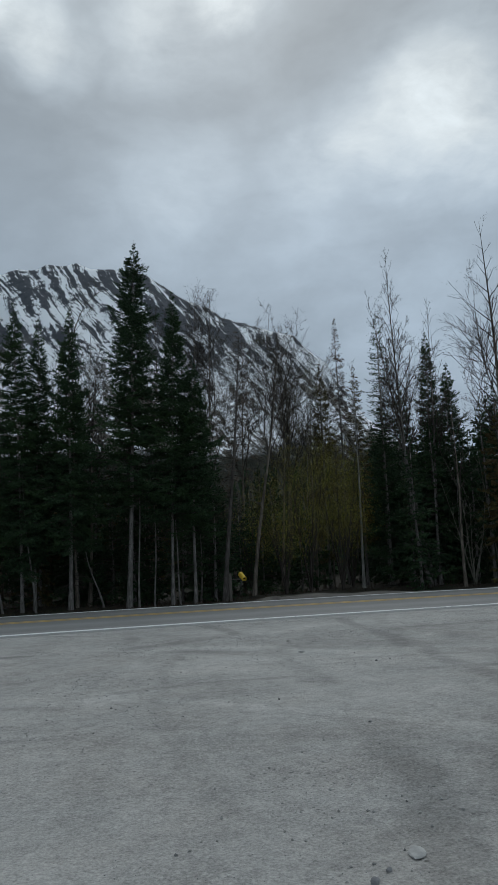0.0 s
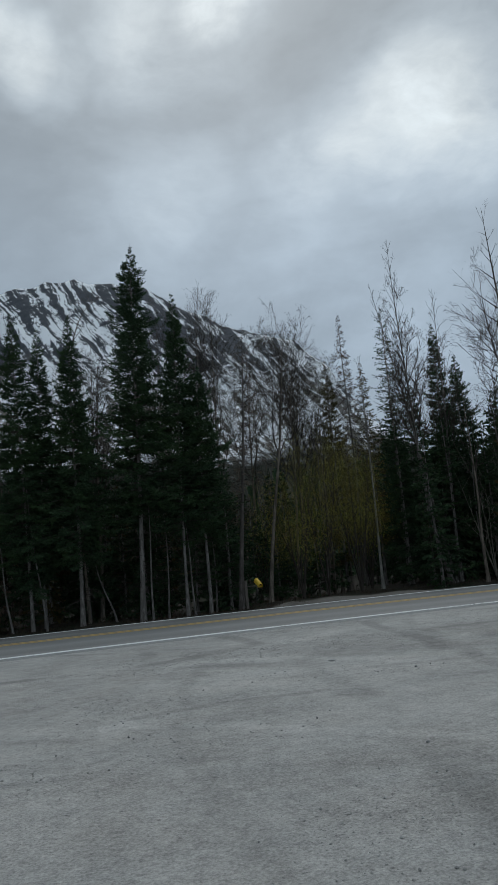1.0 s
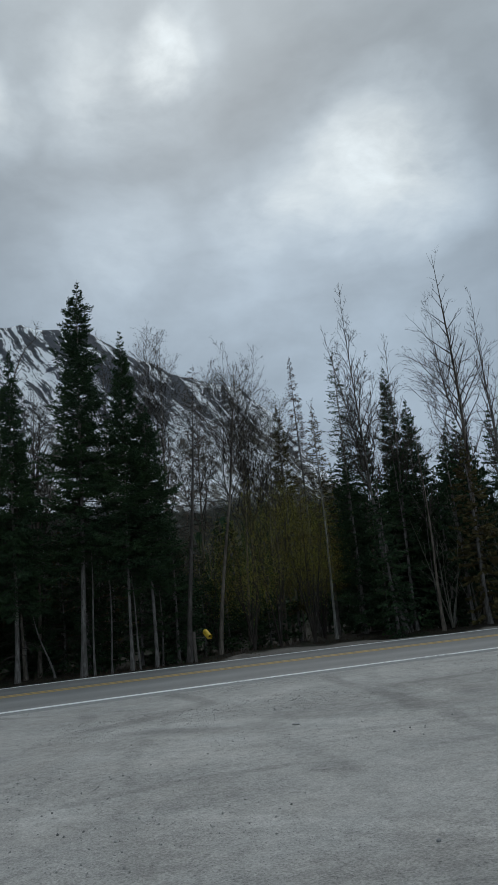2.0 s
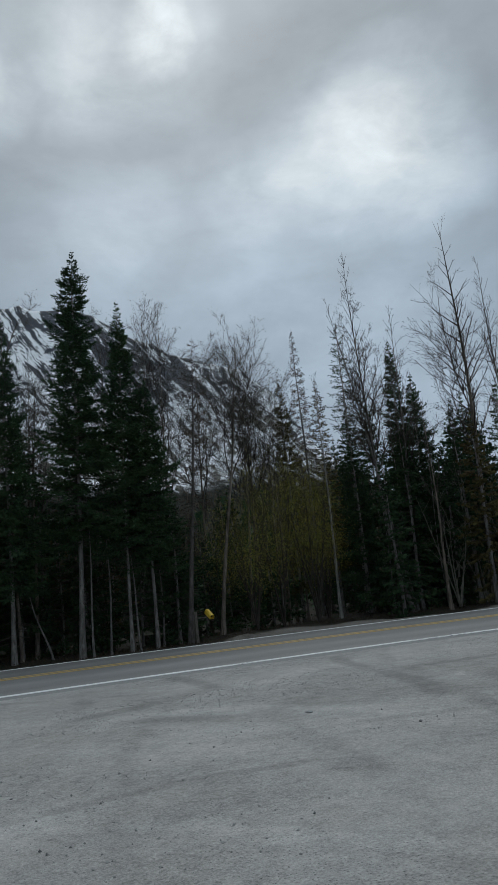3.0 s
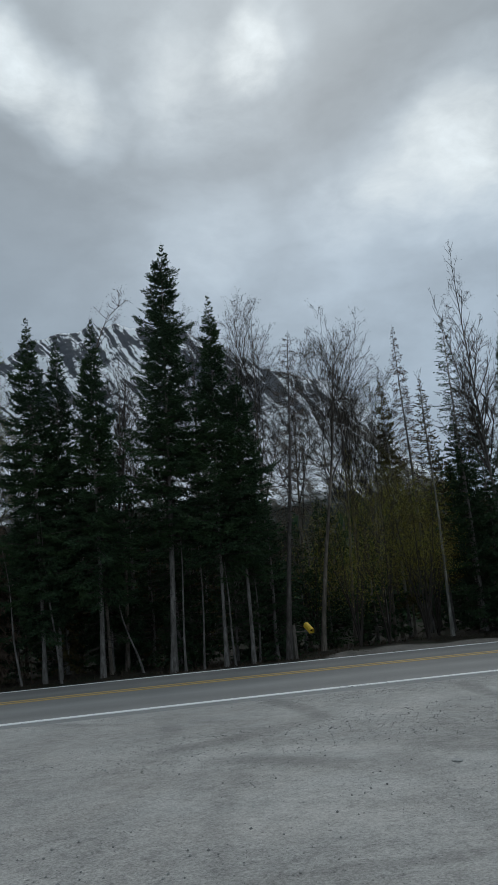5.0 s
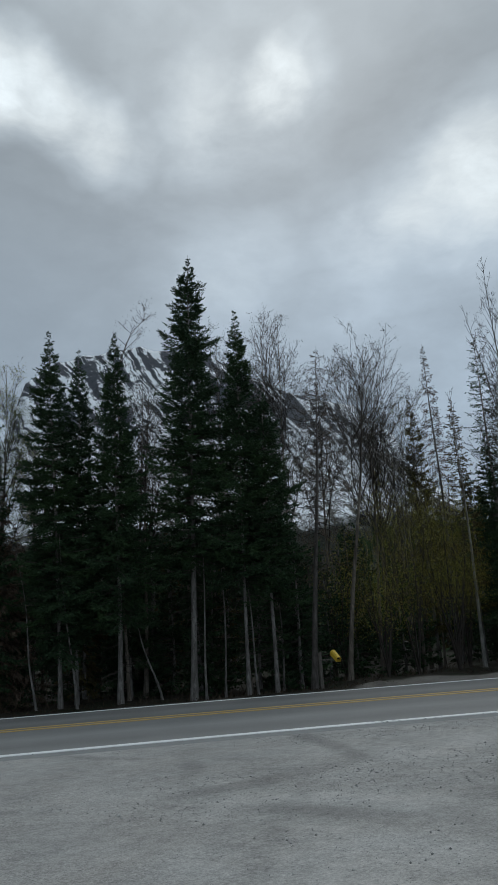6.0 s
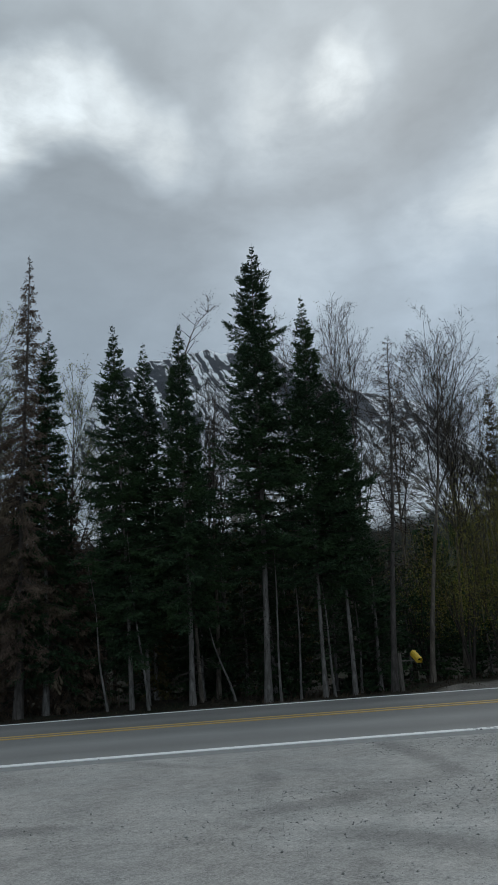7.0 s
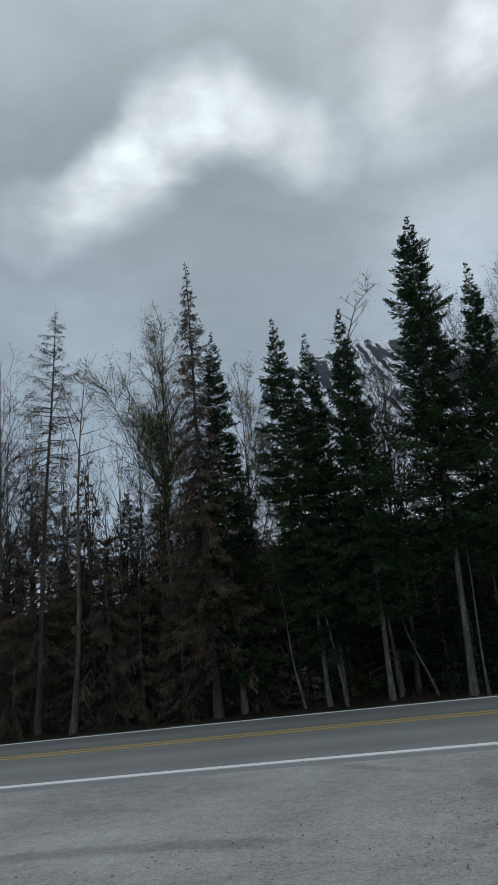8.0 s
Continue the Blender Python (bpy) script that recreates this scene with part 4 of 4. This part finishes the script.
def distant_woods():
    """Far rows of small dark spruces, past counting."""
    g = np.random.default_rng(3)
    chunks = []
    for _ in range(320):
        a, d = radians(g.uniform(-24, 52)), g.uniform(52, 130)
        x, y, h = 1.5 + d * math.sin(a), 4 + d * math.cos(a), (1.0 + d * math.tan(radians(g.uniform(3.0, 6.8))))
        n = 130
        u = g.uniform(0, 1, n) ** 0.8
        t = g.uniform(0, 6.28, n)
        w = (1 - u) * h * 0.17 + 0.15
        b = np.stack([x + 0 * u, y + 0 * u, u * h], 1)
        e = b + np.stack([np.cos(t) * w, np.sin(t) * w, -0.35 * w + 0.25 * h * (u > 0.95)], 1)
        chunks.append(slivers(b, e, np.full(n, h * 0.06), g.normal(0, 0.5, (n, 3)) + [0, 0, 1.0]))
    tagged(new("far_woods", mesh_from("far_woods", *join(chunks), M_NEEDLE)), "dense dark spruce forest far behind the road", "forest", kind="stuff")


distant_woods()


# undergrowth and dry grass along the forest edge
def undergrowth():
    g = np.random.default_rng(9)
    n = 9000
    a, off = g.uniform(-0.12, 0.5, n), 4.9 + 3.2 * g.uniform(0, 1, n) ** 2.0
    x, y = ROAD_C[0] + (ROAD_R + off) * np.sin(a), ROAD_C[1] + (ROAD_R + off) * np.cos(a)
    keep = ~((x > 11.8) & (x < 21) & (off < 7.2))
    x, y, off = x[keep], y[keep], off[keep]
    n = len(x)
    b = np.stack([x, y, bumps(x, y) - 0.01], 1)
    h = g.uniform(0.04, 0.16, n) * np.clip((off - 4.6) * 0.9, 0.4, 1.5)
    e = b + np.stack([g.normal(0, 0.5, n) * h, g.normal(0, 0.5, n) * h, h], 1)
    grass = blades(b, e, g.uniform(0.01, 0.03, n), g.normal(0, 1, (n, 3)))
    tagged(new("dry_grass", mesh_from("dry_grass", *grass, M_DRY)), "dry brown grass and litter along the forest edge", "grass", kind="stuff")
    n = 1700
    a, off = g.uniform(-0.12, 0.42, n), 6.6 + 7 * g.uniform(0, 1, n)
    x, y = ROAD_C[0] + (ROAD_R + off) * np.sin(a), ROAD_C[1] + (ROAD_R + off) * np.cos(a)
    b = np.stack([x, y, bumps(x, y) - 0.02], 1)
    h = g.uniform(0.4, 1.8, n) * np.where(x < 3.0, 1.3, 0.16)
    m = b + np.stack([g.normal(0, 0.18, n) * h, g.normal(0, 0.18, n) * h, h * 0.55], 1)
    e = m + np.stack([g.normal(0, 0.3, n) * h, g.normal(0, 0.3, n) * h, h * 0.4], 1)
    f = m + np.stack([g.normal(0, 0.35, n) * h, g.normal(0, 0.35, n) * h, h * 0.2], 1)
    rods = join([tubes(b, m, np.full(n, 0.010), np.full(n, 0.007)), tubes(m, e, np.full(n, 0.007), np.full(n, 0.003)), tubes(m, f, np.full(n, 0.006), np.full(n, 0.002))])
    tagged(new("brushwood", mesh_from("brushwood", *rods, M_DRY)), "tangled brown brushwood under the trees", "undergrowth", kind="stuff")


undergrowth()


# ---------------------------------------------------------------- newspaper box by the road
def box_bm(sx, sy, sz, bevel=0.0):
    bm = bmesh.new()
    bmesh.ops.create_cube(bm, size=1.0)
    bmesh.ops.scale(bm, vec=(sx, sy, sz), verts=bm.verts)
    if bevel:
        bmesh.ops.bevel(bm, geom=bm.edges[:], offset=bevel, segments=2, affect="EDGES")
    return bm


def newspaper_box():
    ob = thing("newspaper_box", 10.04, 24.87, "yellow plastic newspaper box on an arm from a wooden post", "newspaper box")
    post = box_bm(0.09, 0.09, 1.05, 0.006)
    bmesh.ops.translate(post, vec=(0, 0, 0.45), verts=post.verts)
    part("post", post, M_POST, ob, "weathered wooden post")
    arm = box_bm(0.46, 0.06, 0.035, 0.004)
    bmesh.ops.transform(arm, matrix=pose(0.19, -0.11, 0.77, 0, 0, -24), verts=arm.verts)
    part("arm", arm, M_POST, ob, "wooden arm")
    # an open tube with a wall of 8 mm, its mouth to the road
    bm = bmesh.new()
    L, wx, hz, th = 0.36, 0.15, 0.14, 0.008
    prof = [(-wx / 2, -hz / 2), (wx / 2, -hz / 2), (wx / 2, hz * 0.2), (wx * 0.28, hz / 2), (-wx * 0.28, hz / 2), (-wx / 2, hz * 0.2)]
    inner = [(px * (1 - 2 * th / wx), pz * (1 - 2 * th / hz)) for px, pz in prof]
    rings = [[bm.verts.new((px, y, pz)) for px, pz in pr] for pr, y in ((prof, L / 2), (prof, -L / 2), (inner, -L / 2), (inner, L / 2 - th))]
    for A, B in zip(rings, rings[1:]):
        for i in range(6):
            bm.faces.new((A[i], A[(i + 1) % 6], B[(i + 1) % 6], B[i]))
    bm.faces.new(rings[0][::-1])
    bm.faces.new(rings[3])
    bmesh.ops.recalc_face_normals(bm, faces=bm.faces[:])
    tube = part("tube", bm, M_BOX, ob, "yellow plastic tube with an open mouth")
    tube.matrix_basis = pose(0.40, -0.19, 0.86, 34, 0, 6)
    # a dark sheet set in the mouth paints the shade of the hollow
    shade_sheet = box_bm(wx * 0.8, 0.01, hz * 0.7)
    bmesh.ops.translate(shade_sheet, vec=(0, -L * 0.25, 0), verts=shade_sheet.verts)
    part("mouth_shade", shade_sheet, M_DARK, tube, "dark sheet standing for the shade inside the tube")


newspaper_box()


# small number plate nailed to the cottonwood: its writing stands as bars
def number_plate():
    ob = thing("number_plate", 21.86, 23.93, "small white plate with dark bars nailed to a trunk", "sign", z=1.13)
    ob.rotation_euler = (0, 0, radians(-43))
    part("plate", box_bm(0.30, 0.012, 0.16, 0.003), M_PLATE, ob)
    for k in range(4):
        bar = box_bm(0.035, 0.004, 0.085)
        bmesh.ops.translate(bar, vec=(-0.09 + 0.06 * k, -0.009, 0), verts=bar.verts)
        part("bar", bar, M_DARK, ob)


M_PLATE = plain_material("white_plate", (0.62, 0.62, 0.60), (0.75, 0.75, 0.73), 20.0, 0.5)
number_plate()


# ---------------------------------------------------------------- stones
def stone_mesh(g, sx, sy, sz):
    bm = bmesh.new()
    bmesh.ops.create_icosphere(bm, subdivisions=2, radius=0.5)
    for v in bm.verts:
        v.co *= 1 + 0.22 * noise.noise(v.co * 3.1 + Vector((sx * 90, sy * 70, 0)))
        v.co = Vector((v.co.x * sx, v.co.y * sy, v.co.z * sz))
    return bm


for x, y, sx, sy, sz, label in ((1.95, 2.87, 0.15, 0.075, 0.026, "flat pale grey stone lying on the gravel"), (1.64, 2.71, 0.042, 0.035, 0.034, "small grey stone lying on the gravel"),
                                (1.49, 2.73, 0.026, 0.03, 0.024, "small grey stone lying on the gravel"), (1.75, 2.78, 0.032, 0.02, 0.022, "small dark stone lying on the gravel"),
                                (4.93, 9.68, 0.11, 0.08, 0.03, "pale flat stone lying on the gravel"), (5.2, 8.2, 0.04, 0.03, 0.025, "dark grey stone lying on the gravel"),
                                (3.2, 5.2, 0.03, 0.022, 0.018, "dark grey stone lying on the gravel")):
    bm = stone_mesh(rnd, sx, sy, sz)
    me = bpy.data.meshes.new("stone")
    bm.to_mesh(me)
    bm.free()
    me.materials.append(M_PALE if "pale" in label else M_STONE)
    ob = tagged(new("stone", me), label, "stone", "stones on the gravel")
    ob.matrix_basis = pose(x, y, float(bumps(np.array(x), np.array(y))) + sz * 0.28, 0, 0, rnd.uniform(0, 180))


def loose_gravel():
    g = np.random.default_rng(21)
    n = 60000
    x, y = g.uniform(-4, 13, n), 2.2 + 15.5 * g.uniform(0, 1, n) ** 1.3
    off = np.hypot(x - ROAD_C[0], y - ROAD_C[1]) - ROAD_R
    clump = fractal(x * 0.5, y * 0.6, 4, 3) + 0.55 * np.exp(-((off + 7.7) / 1.1) ** 2) + 0.25 * np.exp(-((y - 2.5) / 1.5) ** 2)
    keep = (off < -3.75) & (clump > g.uniform(0.12, 0.62, n))
    x, y = x[keep], y[keep]
    n = len(x)
    size = 0.0035 + 0.009 * g.uniform(0, 1, n) ** 6 + 0.00022 * (y - 2)
    dirs = np.array([(1, 0, 0), (0, 1, 0), (-1, 0, 0), (0, -1, 0), (0, 0, 0.8), (0, 0, -0.8)], float)
    V = dirs[None] * g.uniform(0.55, 1.15, (n, 6, 1)) * size[:, None, None]
    t = g.uniform(0, 6.28, n)
    c, s = np.cos(t)[:, None], np.sin(t)[:, None]
    V = np.stack([V[..., 0] * c - V[..., 1] * s, V[..., 0] * s + V[..., 1] * c, V[..., 2]], -1)
    V += np.stack([x, y, bumps(x, y) + size * 0.3], 1)[:, None]
    f = np.array([(0, 1, 4), (1, 2, 4), (2, 3, 4), (3, 0, 4), (1, 0, 5), (2, 1, 5), (3, 2, 5), (0, 3, 5)])
    F = (np.arange(n) * 6)[:, None, None] + f[None]
    tagged(new("loose_gravel", mesh_from("loose_gravel", V.reshape(-1, 3), F.reshape(-1, 3), M_STONES)), "loose grey gravel and pebbles on the pull-out", "gravel", kind="stuff")


M_STONES = leaf_material("loose_pebbles", (0.15, 0.15, 0.15), (0.46, 0.46, 0.44), (0.28, 0.275, 0.26))
loose_gravel()
